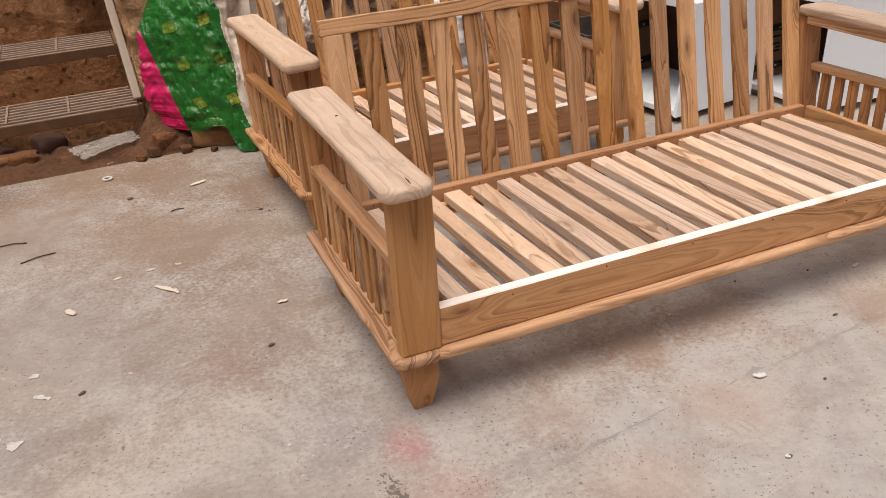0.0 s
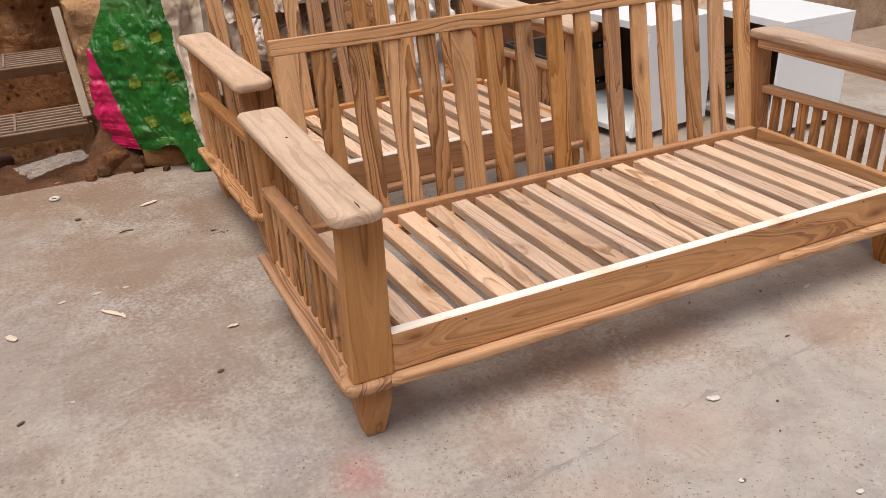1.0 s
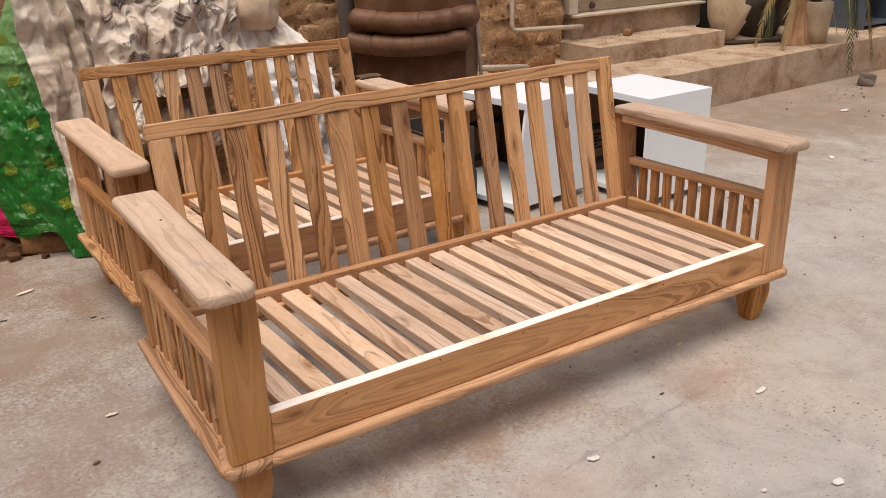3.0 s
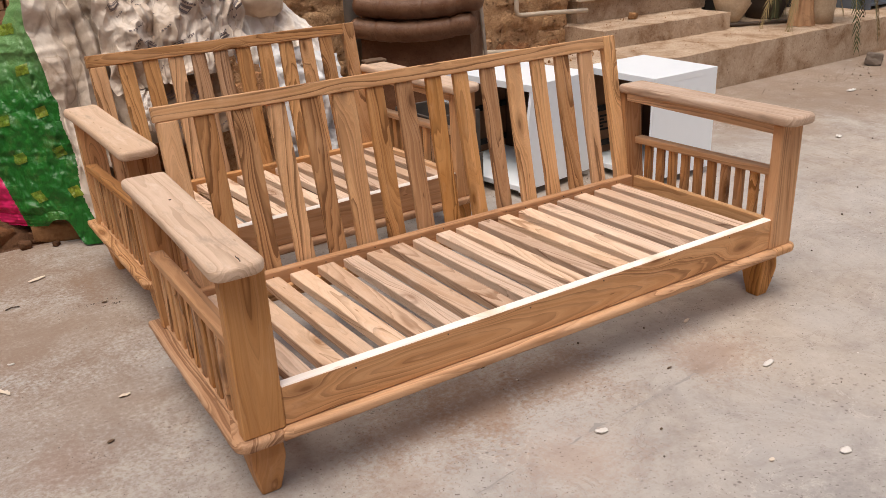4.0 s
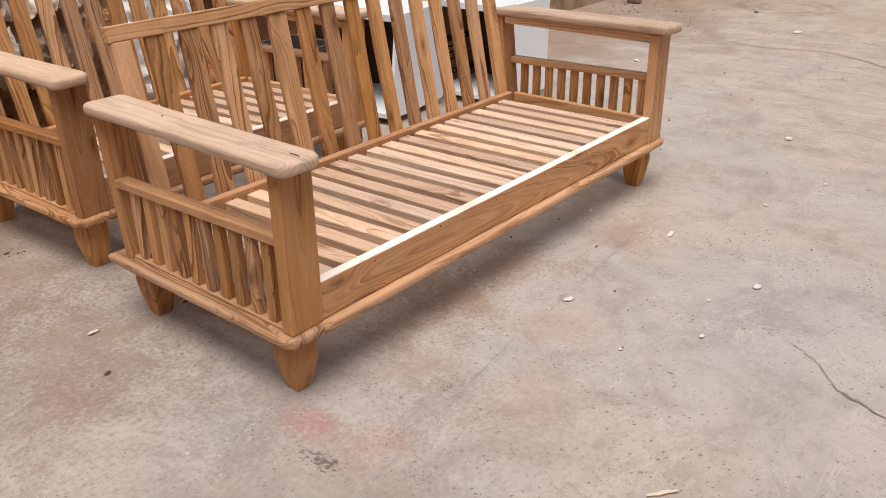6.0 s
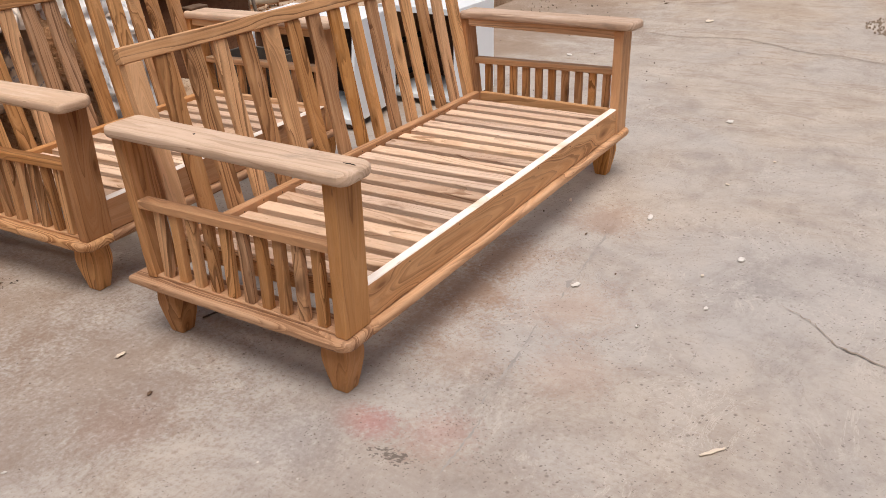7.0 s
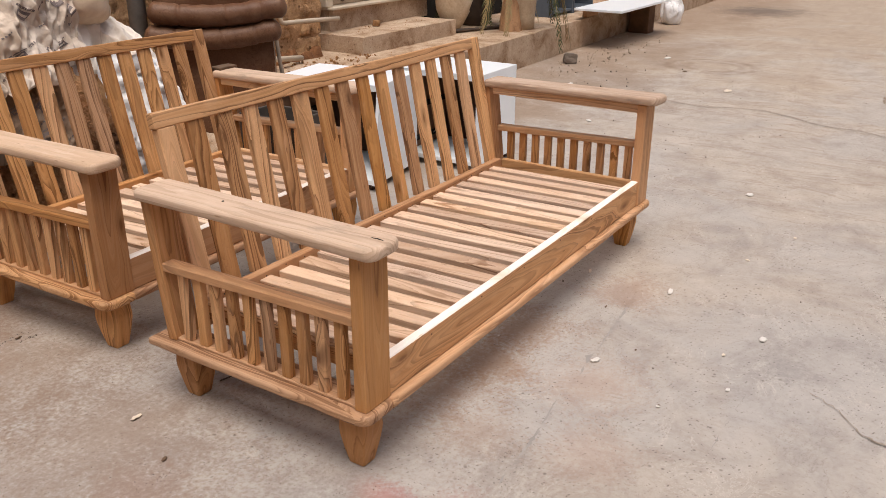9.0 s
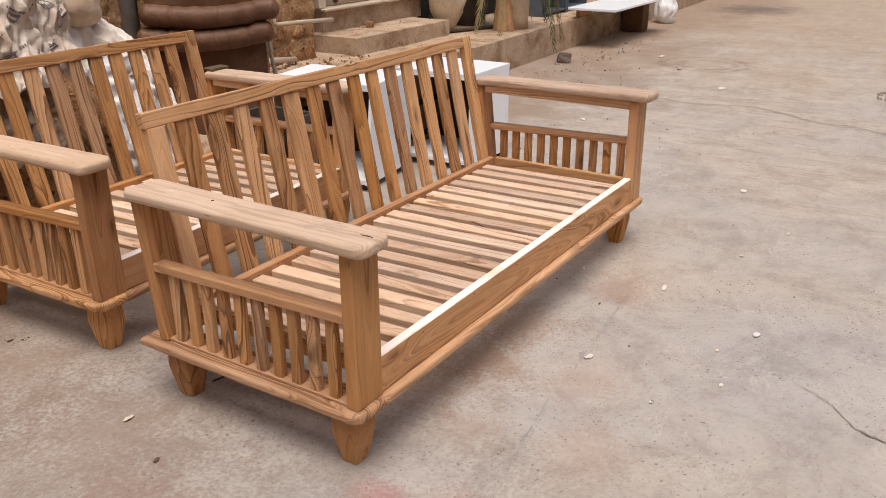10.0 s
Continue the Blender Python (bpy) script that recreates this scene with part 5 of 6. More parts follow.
drape("sack_sheet", [(0.84, 2.28, 0.66), (1.36, 2.22, 0.60), (1.20, 2.55, 0.97), (0.86, 2.50, 1.00)], SACK_PALE, "pale empty sack spread over rubble", 7.0, 0.13, (60, 50), 0.02, 0.010, group=G)
drape("white_sheet", [(0.98, 2.10, 0.10), (1.36, 2.12, 0.12), (1.38, 2.26, 0.66), (0.94, 2.24, 0.76)], SACK_WHITE, "bright white crumpled plastic sheet behind the short sofa", 4.0, 0.11, (60, 70), 0.03, 0.016, category="plastic sheet")


# green sheet
def tarp_edge(v):
    """Left and right end of the sheet at the height 1.35 v."""
    z = 1.35 * v
    left = np.interp(z, [0, 0.08, 0.25, 0.50, 0.75, 0.93, 1.06, 1.35], [-0.27, -0.295, -0.340, -0.315, -0.185, -0.08, -0.01, 0.09])
    right = np.interp(z, [0, 0.4, 0.7, 1.06, 1.35], [0.105, 0.072, 0.045, 0.015, 0.09])
    left += 0.018 * noise.noise(Vector((z * 16, 2.0, 0))) + 0.010 * noise.noise(Vector((z * 47, 5.0, 0)))
    return float(left), float(right) + (0.05 if z > 1.0 else 0.05 * v)


def tarp_point(u, v):
    l, r = tarp_edge(v)
    if v < 0.14:
        hole = max(0.12 * math.exp(-((u - 0.54) / 0.15) ** 4), 0.085 * max(0.0, min(1.0, (0.60 - u) / 0.15)))
        zz = hole + (1.35 * 0.14 - hole) * (v / 0.14)
    else:
        zz = 1.35 * v
    x = l + (r - l) * u
    y = 2.42 - 0.34 * u * (1 - 0.75 * v) + 0.16 * v - 0.03 * math.sin(math.pi * u)
    return Vector((x, y - crumple((x * 2.2, zz * 2.2, 0), 12.0, 0.066, ((2.2, 0.8), (5.0, 0.55), (11.0, 0.28)), 0.55, 0.3) - 0.003 * noise.noise(Vector((x * 30, zz * 30, 3))), max(zz, 0.004) + 0.004))


def tarp():
    t = thing("plastic_sheet", "crumpled green plastic sheet with yellow squares and a pink corner", "plastic sheet")
    bm = sheet_bm(tarp_point, 130, 210)
    for f in bm.faces:
        c = f.calc_center_median()
        if c.x < -0.19 - 0.25 * (c.z - 0.10) and c.z < 0.62:
            f.material_index = 1
        elif c.z > 0.06:
            l, r = tarp_edge(c.z / 1.35)
            if (c.x - l) / (r - l) > 0.90 + 0.02 * math.sin(c.z * 20):
                f.material_index = 2
    part("sheet", bm, [TARP_GREEN, TARP_PINK, SACK_BEIGE], t, smooth=True)
    for x, z in ((-0.18, 0.545), (-0.03, 0.575), (0.0, 0.405), (-0.15, 0.385), (-0.12, 0.222), (0.02, 0.235), (-0.06, 0.75), (-0.07, 0.91)):
        l, r = tarp_edge(z / 1.35)
        u, v, s, a = (x - l) / (r - l), z / 1.35, 0.044, 0.30

        def fn(i, j):
            i, j = (i - 0.5) * s, (j - 0.5) * s
            return tarp_point(u + (i * math.cos(a) - j * math.sin(a)) / (r - l), v + (i * math.sin(a) + j * math.cos(a)) / 1.35) - Vector((0, 0.004, 0))
        part("yellow_square", sheet_bm(fn, 8, 8), TARP_YELLOW, t, "yellow printed square", smooth=True)


tarp()


# ---- stair with iron grille treads ----
def grille_stair():
    solid("stair_bank", rough_block(-3.0, -0.33, 2.66, 3.6, 0, 0.105, 90, 24, 5, 0.030, 4.0, 3.0), MUD, "brown earth and brick stair bank", "stair", kind="structure")
    solid("stair_bank_upper", rough_block(-3.0, -0.36, 3.14, 3.6, 0.08, 0.305, 60, 8, 4, 0.030, 4.0, 13.0), MUD, "brown earth and brick upper stair bank", "stair", kind="structure")
    for z, y0, y1, x1 in ((0.182, 2.545, 2.875, -0.372), (0.362, 3.06, 3.40, -0.405)):
        g = thing("grille_tread", "grey dusty iron grille tread on the earth stair", "stair tread", group="grille treads")
        n = 8
        for k in range(n):
            y = y0 + (y1 - y0) * k / (n - 1)
            part("slat", box_bm(-2.9, x1, y - 0.0065, y + 0.0065, z - 0.010, z + 0.004 + (0.001 if k % 3 else 0), 0.002, 1), IRON_DUSTY, g)
        for x in (-2.3, -1.5, -0.95, -0.68):
            part("cross_bar", box_bm(x - 0.005, x + 0.005, y0 + 0.012, y1 - 0.012, z + 0.0055, z + 0.010), IRON_DUSTY, g)
        part("fascia", box_bm(-2.9, x1, y0 - 0.024, y0 - 0.018, z - 0.045, z + 0.004, 0.002, 1), IRON_BROWN, g)
        part("end_board", box_bm(x1 + 0.002, x1 + 0.02, y0 - 0.02, y1, z - 0.06, z + 0.01, 0.003, 1), IRON_BROWN, g)
    lean = Vector((-0.02, 0.40, 0.46)).normalized()
    solid("leaning_board", box_bm(-0.52, 0.06, -0.019, 0.019, -0.009, 0.009, 0.003, 1), GREY_BOARD, "pale grey flat board leaning over the stair", "board", axes_pose(Vector((-0.366, 2.49, 0.15)) + lean * 0.60, lean, (1, 0, 0.02)))


grille_stair()


solid("mud_pier", rough_block(-0.345, -0.10, 2.62, 3.0, 0, 0.70, 10, 14, 28, 0.035, 6.0, 17.0), MUD_BRIGHT, "crumbling dusty mud pier beside the stair", "pier", kind="structure")


def brick_stack():
    s = thing("brick_stack", "stack of pale orange fired bricks", "brick stack")
    rnd = random.Random(3)
    me = mesh_of(box_bm(-0.5, 0.5, -0.5, 0.5, -0.5, 0.5, 0.05, 1), "brick", BRICK)
    for x0, y0, cols, rows in ((-0.10, 3.14, 2, 23), (-0.21, 3.10, 1, 19)):
        for r in range(rows):
            for c in range(cols):
                part("brick", me, None, s, m=Matrix.LocRotScale((x0 + 0.11 * c + 0.05 + rnd.uniform(-0.014, 0.014), y0 + 0.10 + rnd.uniform(-0.025, 0.025), 0.0245 + 0.047 * r), Euler((0, 0, rnd.uniform(-0.14, 0.14))), (rnd.uniform(0.09, 0.112), 0.205, 0.0455)))


brick_stack()
grey_door = thing("store_door", "grey painted wooden door in the mud wall", "door", kind="structure")
part("leaf", box_bm(-0.62, -0.17, 3.40, 3.44, 0.72, 2.2, 0.004, 1), GREY_METAL, grey_door)
part("ledge_board", box_bm(-0.62, -0.17, 3.34, 3.46, 0.665, 0.715, 0.004, 1), TEAK_PALE, grey_door)

# ---- platform things: broken pot, wrapped palms, lockers, bench, sack ----
def lathe(prof, n=24, wob=0.0, seed=0.0, cut=None):
    bm = bmesh.new()
    rings = []
    for r, z in prof:
        rings.append([bm.verts.new((r * (1 + wob * noise.noise(Vector((math.cos(a) * 1.5, math.sin(a) * 1.5, z * 6 + seed)))) * math.cos(a), r * (1 + wob * noise.noise(Vector((math.cos(a) * 1.5, math.sin(a) * 1.5, z * 6 + seed)))) * math.sin(a), z)) for a in (2 * math.pi * k / n for k in range(n))])
    for i, (q, w) in enumerate(zip(rings, rings[1:])):
        for k in range(n):
            if cut and cut(i, k):
                continue
            bm.faces.new((q[k], q[(k + 1) % n], w[(k + 1) % n], w[k]))
    bmesh.ops.remove_doubles(bm, verts=list(bm.verts), dist=1e-5)
    loose = [v for v in bm.verts if not v.link_faces]
    bmesh.ops.delete(bm, geom=loose, context="VERTS")
    for f in bm.faces:
        f.smooth = True
    return bm


pot_bm = lathe([(0.0001, 0.0), (0.060, 0.0), (0.102, 0.07), (0.155, 0.18), (0.182, 0.29), (0.186, 0.38), (0.180, 0.40)], 28, 0.06, 1.0, lambda i, k: i >= 3 and (k % 28) in (22, 23, 24, 25) or i >= 4 and (k % 28) in (20, 21, 26, 27))
bmesh.ops.solidify(pot_bm, geom=list(pot_bm.faces), thickness=0.012)
solid("broken_pot", pot_bm, CREAM_POT, "broken pale clay pot leaning on the platform", "pot", pose(5.30, 3.10, 0.306, -6, 17, 0))


def wrapped_palm(x, y, z, seed, n, sc, label, pot, slim=1.0):
    p = thing("potted_palm", label, "potted palm", Matrix.LocRotScale((x, y, z), None, (slim, slim, 1.0)))
    part("wrapped_pot", lathe([(0.0001, 0), (0.14, 0.0), (0.17, 0.10), (0.175, 0.24), (0.185, 0.32), (0.15, 0.33), (0.0001, 0.31)], 30, 0.22, seed), pot, p, "pot wrapped in sacking")
    part("trunk", tube_bm([(0, 0, 0.28), (0.01, 0, 0.42), (0.0, 0.01, 0.60)], 0.05, 10, [0.06, 0.055, 0.03]), TWIG, p, smooth=True)
    rnd = random.Random(int(seed))
    for k in range(n):
        a = 2 * math.pi * k / n + rnd.uniform(-0.3, 0.3)
        ln = rnd.uniform(0.5, 0.75) * sc
        pts = []
        for i in range(9):
            u = i / 8
            pts.append(Vector((math.cos(a) * ln * (u ** 0.75), math.sin(a) * ln * (u ** 0.75), 0.52 + 0.26 * math.sin(u * 2.4) - 0.72 * sc * u * u)))
        stem = part("frond", tube_bm(pts, 0.008, 5, [0.010 - 0.0085 * i / 8 for i in range(9)]), PALM_DRY, p)
        bm = bmesh.new()
        for i in range(3, 54):
            u = i / 54
            j = min(7, int(u * 8))
            q = pts[j].lerp(pts[j + 1], u * 8 - j)
            d = (pts[j + 1] - pts[j]).normalized()
            for sd in (-1, 1):
                o = d.cross(Vector((0, 0, 1))).normalized() * sd
                tip = q + (d * rnd.uniform(0.7, 1.1) + o * rnd.uniform(0.5, 0.9) + Vector((0, 0, rnd.uniform(-0.7, -0.2)))).normalized() * rnd.uniform(0.12, 0.2) * (1.15 - 0.6 * u)
                w = d * 0.009
                v = [bm.verts.new(c) for c in (q - w, q + w, (q + tip) / 2 + w * 1.2 + Vector((0, 0, 0.008)), tip, (q + tip) / 2 - w * 1.2 + Vector((0, 0, 0.008)))]
                bm.faces.new(v)
        part("frond_blade", bm, PALM_GREEN if rnd.random() < 0.45 else PALM_DRY, stem, "narrow drooping leaflets")


wrapped_palm(5.875, 2.68, 0.287, 3, 9, 1.15, "drooping palm in a pale pot wrapped in sacking", CREAM_POT, 0.74)


def sacking_bundle():
    """A stem tied up in brown sacking, spread out like a skirt at the foot."""
    b = thing("sacking_bundle", "brown sacking bundle standing beside the potted palm", "bundle", pose(5.70, 2.70, 0.287))
    rows = []
    for k in range(16):
        u = k / 15
        r = 0.050 + 0.050 * (1 - u) ** 3 + 0.012 * u
        rows.append((Vector((0.16 * u ** 1.2, 0.09 * u, 0.66 * u)), r))
    bm = bmesh.new()
    rings = []
    for k, (c, r) in enumerate(rows):
        ring = []
        for i in range(40):
            a = 2 * math.pi * i / 40
            q = r * (1 + 0.16 * math.sin(a * 9 + 1.5 * noise.noise(Vector((a, k * 0.12, 0)))) * (1 - 0.5 * k / 15) + 0.10 * noise.noise(Vector((math.cos(a) * 2, math.sin(a) * 2, k * 0.4))))
            ring.append(bm.verts.new(c + Vector((math.cos(a) * q, math.sin(a) * q, 0))))
        rings.append(ring)
    for p, q in zip(rings, rings[1:]):
        for i in range(40):
            bm.faces.new((p[i], p[(i + 1) % 40], q[(i + 1) % 40], q[i]))
    bm.faces.new(rings[-1])
    part("wrapping", bm, SACKING, b, smooth=True)
    c, r = rows[9]
    part("tie", tube_bm([c + Vector((math.cos(a) * (r + 0.008), math.sin(a) * (r + 0.008), 0.004 * math.sin(3 * a))) for a in (2 * math.pi * i / 24 for i in range(25))], 0.005, 6), TWIG, b, "dark string tied round the sacking", smooth=True)


sacking_bundle()
wrapped_palm(5.90, 3.22, 0.287, 8, 8, 0.9, "half-dry palm in a dark wrapped pot", TWIG)
# near-black sheet stands in for the dark background behind the palms
solid("dark_backdrop", box_bm(5.42, 6.9, 3.46, 3.50, 0.29, 1.3, 0.004, 1), DARK_VOID, "near-black backdrop added behind the palms", "board")
solid("lying_rod", tube_bm([(5.05, 3.12, 0.305), (5.5, 2.95, 0.303), (5.95, 2.78, 0.302)], 0.016, 8), TWIG, "dark rod lying on the platform", "rod", smooth=True)


def locker(x, label):
    c = thing("open_cabinet", label, "cabinet", pose(x, 2.80, 0.286), group="blue-grey open cabinets")
    W, D, H, t = 0.52, 0.42, 0.9, 0.02
    part("side_panel", box_bm(0, t, 0, D, 0, H, 0.002, 1), LOCKER, c)
    part("side_panel", box_bm(W - t, W, 0, D, 0, H, 0.002, 1), LOCKER, c)
    part("back_panel", box_bm(t, W - t, D - 0.01, D - 0.001, 0.0, H), LOCKER, c)
    part("shelf", box_bm(t, W - t, 0.01, D - 0.011, 0.03, 0.05), LOCKER, c)
    part("shelf", box_bm(t, W - t, 0.01, D - 0.011, 0.5, 0.52), LOCKER, c)
    part("top", box_bm(-0.003, W + 0.003, -0.003, D, H, H + t, 0.002, 1), LOCKER, c)


locker(6.78, "blue-grey open cabinet carcass on the platform")
locker(7.32, "blue-grey open cabinet carcass next to its twin")


def bench():
    b = thing("board_bench", "white board resting on brick piers as a bench", "bench")
    part("board", box_bm(6.80, 8.5, 2.04, 2.56, 0.375, 0.40, 0.003, 1), LAMINATE, b)
    part("pier", box_bm(7.0, 7.3, 2.502, 2.555, 0.287, 0.374, 0.006, 1), BRICK, b)
    part("pier", box_bm(8.22, 8.42, 2.26, 2.5, 0, 0.374, 0.006, 1), IRON_BROWN, b, "dark brown rough pier")


bench()
filled_sack("filled_sack", (9.25, 2.33, 0.17), (0.16, 0.14, 0.20), (0, 8, 20), SACK_WHITE, "white full sack standing in the yard", 15.0)

# ---- loose bits on the floor ----
solid("dark_stone", stone_mesh(2), DARK_STONE, "dark rounded stone under the stair", "stone", Matrix.LocRotScale((-0.80, 2.60, 0.045), Euler((0.1, 0.1, 0.5)), (0.13, 0.10, 0.09)), smooth=True)
solid("dark_stone", stone_mesh(3), DARK_STONE, "small dark stone under the stair", "stone", Matrix.LocRotScale((-1.02, 2.58, 0.04), Euler((0.1, 0.3, 0.9)), (0.10, 0.09, 0.08)), smooth=True)
solid("brick_bit", stone_mesh(5), EARTH, "broken brick half sunk in the earth", "brick", Matrix.LocRotScale((-0.95, 2.50, 0.03), Euler((0.0, 0.05, 0.1)), (0.20, 0.09, 0.06)), smooth=True)
solid("brick_bit", stone_mesh(7), STONE, "broken brown brick under the green sheet", "brick", Matrix.LocRotScale((-0.06, 2.32, 0.045), Euler((0.05, 0.1, -0.2)), (0.22, 0.12, 0.09)), smooth=True)
solid("brick_bit", stone_mesh(8), STONE, "brown brick standing beside the pink corner of the sheet", "brick", Matrix.LocRotScale((-0.21, 2.45, 0.05), Euler((0.1, 0.0, 0.3)), (0.09, 0.08, 0.11)), smooth=True)
solid("brick_bit", stone_mesh(4), GRIT, "broken grey-brown brick piece near the platform", "brick", Matrix.LocRotScale((5.95, 2.19, 0.042), Euler((0.1, 0.1, 0.5)), (0.16, 0.12, 0.09)))


for k, (x, y, sx, sy, sz, a) in enumerate(((-0.30, 2.36, 0.12, 0.09, 0.10, 0.4), (-0.16, 2.33, 0.09, 0.08, 0.06, 1.1), (-0.22, 2.27, 0.06, 0.05, 0.04, 0.2), (0.03, 2.25, 0.07, 0.05, 0.04, 0.7), (-0.36, 2.30, 0.07, 0.06, 0.05, 1.9), (-0.10, 2.22, 0.04, 0.03, 0.025, 0.9), (-0.42, 2.27, 0.05, 0.04, 0.03, 2.5))):
    solid("brick_bit", stone_mesh(20 + k), SOIL if k % 3 else EARTH, "small broken brown brick in the soil by the sheet", "brick", Matrix.LocRotScale((x, y, 0.4 * sz), Euler((0.15, 0.1, a)), (0.8 * sx, 0.75 * sy, 0.8 * sz)), group="broken bricks", smooth=True)


def gravel(name, cx, cy, rx, ry, n, s0, s1, seed, mat, label, z=0.0):
    rnd = random.Random(seed)
    bm = bmesh.new()
    for _ in range(n):
        a, r = rnd.uniform(0, 6.283), math.sqrt(rnd.random())
        x, y = cx + rx * r * math.cos(a), cy + ry * r * math.sin(a)
        s = rnd.uniform(s0, s1) * (1.1 - 0.4 * r)
        vs = bmesh.ops.create_icosphere(bm, subdivisions=1, radius=s, matrix=pose(x, y, z + s * 0.4, rnd.uniform(0, 90), rnd.uniform(0, 90), 0) @ Matrix.Diagonal((1, rnd.uniform(0.5, 1), rnd.uniform(0.4, 0.8), 1)))
    return solid(name, bm, mat, label, "gravel", kind="stuff")


gravel("gravel_pile", 5.80, -0.74, 0.40, 0.24, 300, 0.005, 0.018, 1, DUST_STONE, "small pile of brown gravel on the yard")
gravel("gravel", 6.4, 2.1, 1.9, 0.22, 170, 0.003, 0.010, 2, DUST_STONE, "loose stones along the platform foot")
gravel("rubble_bits", 6.3, 2.02, 1.6, 0.24, 60, 0.005, 0.018, 41, DUST_STONE, "small rubble bits lying along the platform foot")
gravel("rubble_bits", 5.6, 1.5, 1.3, 0.5, 26, 0.004, 0.012, 42, GRIT, "scattered dark rubble bits on the dusty yard")
gravel("gravel", -0.35, 2.42, 0.5, 0.10, 160, 0.003, 0.012, 3, SOIL, "loose earth crumbs at the stair foot")
gravel("gravel", -0.9, 2.52, 0.5, 0.10, 110, 0.004, 0.018, 4, SOIL, "loose earth clods under the stair")
gravel("grit", 0.7, -0.15, 1.4, 0.55, 620, 0.0008, 0.0027, 5, GRIT, "dark grit scattered over the floor")
gravel("grit", -0.6, 0.6, 1.1, 1.5, 420, 0.0008, 0.0027, 6, GRIT, "dark grit scattered beside the sofas")
gravel("grit", 3.5, 0.3, 3.0, 1.8, 200, 0.0025, 0.007, 7, GRIT, "small dark grit over the far floor")
for k, (x, y, r) in enumerate(((-0.127, -0.206, 0.05), (0.215, -0.30, 0.07), (0.06, -0.27, 0.05), (0.30, -0.25, 0.05), (-0.30, 0.45, 0.07), (-0.13, 0.02, 0.06), (0.02, -0.40, 0.07), (0.55, -0.40, 0.09))):
    gravel("grit", x, y, r, r * 0.6, 36, 0.0008, 0.0027, 60 + k, GRIT, "dark grit in a pitted spot of the floor")
gravel("bark_crumbs", -0.10, 1.48, 0.13, 0.018, 46, 0.0008, 0.003, 31, TWIG, "dark bark crumbs in a line on the floor")
gravel("bark_crumbs", -0.03, 1.43, 0.04, 0.010, 20, 0.001, 0.004, 32, TWIG, "few dark bark crumbs on the floor")
gravel("rubble_bits", 3.4, 2.98, 0.5, 0.22, 70, 0.005, 0.022, 8, STONE, "small rubble on the platform by the wall", 0.285)
gravel("crumbs", 4.2, 2.72, 1.2, 0.22, 50, 0.002, 0.007, 33, STONE, "brown crumbs and leaf bits on the platform", 0.286)
gravel("crumbs", 4.5, 3.22, 0.6, 0.15, 26, 0.002, 0.009, 34, STONE, "brown crumbs on the lower doorstep", 0.421)
solid("brick_bit", stone_mesh(6), STONE, "small brown brick bit on the doorstep", "brick", Matrix.LocRotScale((4.42, 3.30, 0.443), Euler((0.1, 0.1, 0.6)), (0.09, 0.06, 0.05)), smooth=True)


def chip(name, x, y, l, w, ang, mat, label, seed):
    """A thin curled flake lying on the floor."""
    def f(u, v):
        p = Vector(((u - 0.5) * l, (v - 0.5) * w * (0.5 + math.sin(math.pi * min(max(u, 0.08), 0.92)) * 0.6), 0))
        p.z = 0.004 + 0.25 * w * abs(noise.noise(Vector((u * 3, v * 2, seed)))) + 0.1 * w * (v - 0.5) ** 2
        p.y += 0.3 * w * noise.noise(Vector((u * 4, 0, seed)))
        return p
    return solid(name, sheet_bm(f, 8, 4, 0.002, False), mat, label, "debris", pose(x, y, 0.001, 0, 0, ang), group="floor litter")


LITTER = [(0.885, -0.245, 0.036, 0.018, -20, 1), (1.526, -0.276, 0.05, 0.018, 10, 1), (1.325, -0.667, 0.035, 0.022, 0, 1), (0.733, -0.507, 0.014, 0.010, 0, 1), (2.88, -0.235, 0.05, 0.03, 15, 1), (5.437, 0.577, 0.09, 0.05, 0, 0), (0.275, -0.856, 0.075, 0.010, -38, 0), (-0.47, 1.0, 0.09, 0.016, -50, 0), (-0.764, 0.992, 0.05, 0.022, -60, 0), (-0.142, 0.731, 0.035, 0.014, 0, 0), (2.373, -0.558, 0.02, 0.012, 0, 0), (2.002, -0.445, 0.02, 0.012, 60, 0), (-0.232, 1.859, 0.07, 0.02, 20, 0), (-0.44, 0.965, 0.035, 0.012, -80, 0), (1.54, 0.06, 0.035, 0.010, 20, 0), (0.194, 0.519, 0.03, 0.014, 40, 0), (2.086, 0.202, 0.035, 0.015, 0, 0), (0.936, -0.655, 0.02, 0.012, 0, 1), (1.145, -0.584, 0.016, 0.010, 0, 0), (3.9, 1.1, 0.06, 0.03, 40, 1), (5.0, 1.75, 0.08, 0.04, 0, 1), (6.7, 1.5, 0.1, 0.05, 0, 1)]
for k, (x, y, l, w, a, c) in enumerate(LITTER):
    chip("wood_chip" if c == 0 else "plaster_flake", x, y, l, w, a, CHIP_WHITE if c else CHIP, "thin pale wood shaving on the floor" if c == 0 else "small white plaster flake on the floor", k)
for k, (x, y, l, w, a) in enumerate([(-0.23, 0.507, 0.028, 0.014, 20), (-0.749, 0.523, 0.03, 0.012, 30), (-0.51, 1.837, 0.03, 0.025, 0), (1.27, -0.12, 0.024, 0.007, 0), (6.093, 1.136, 0.08, 0.04, 0), (-0.15, 0.727, 0.02, 0.01, 0), (1.381, 0.234, 0.05, 0.012, 15), (0.818, 0.218, 0.02, 0.012, 0), (0.738, -0.508, 0.012, 0.010, 0), (1.02, -0.33, 0.012, 0.008, 0), (-0.05, 1.46, 0.03, 0.010, 10)]):
    chip("dark_flake", x, y, 0.72 * l, 0.72 * w, a, FLAKE, "small dark bark flake on the floor", 40 + k)
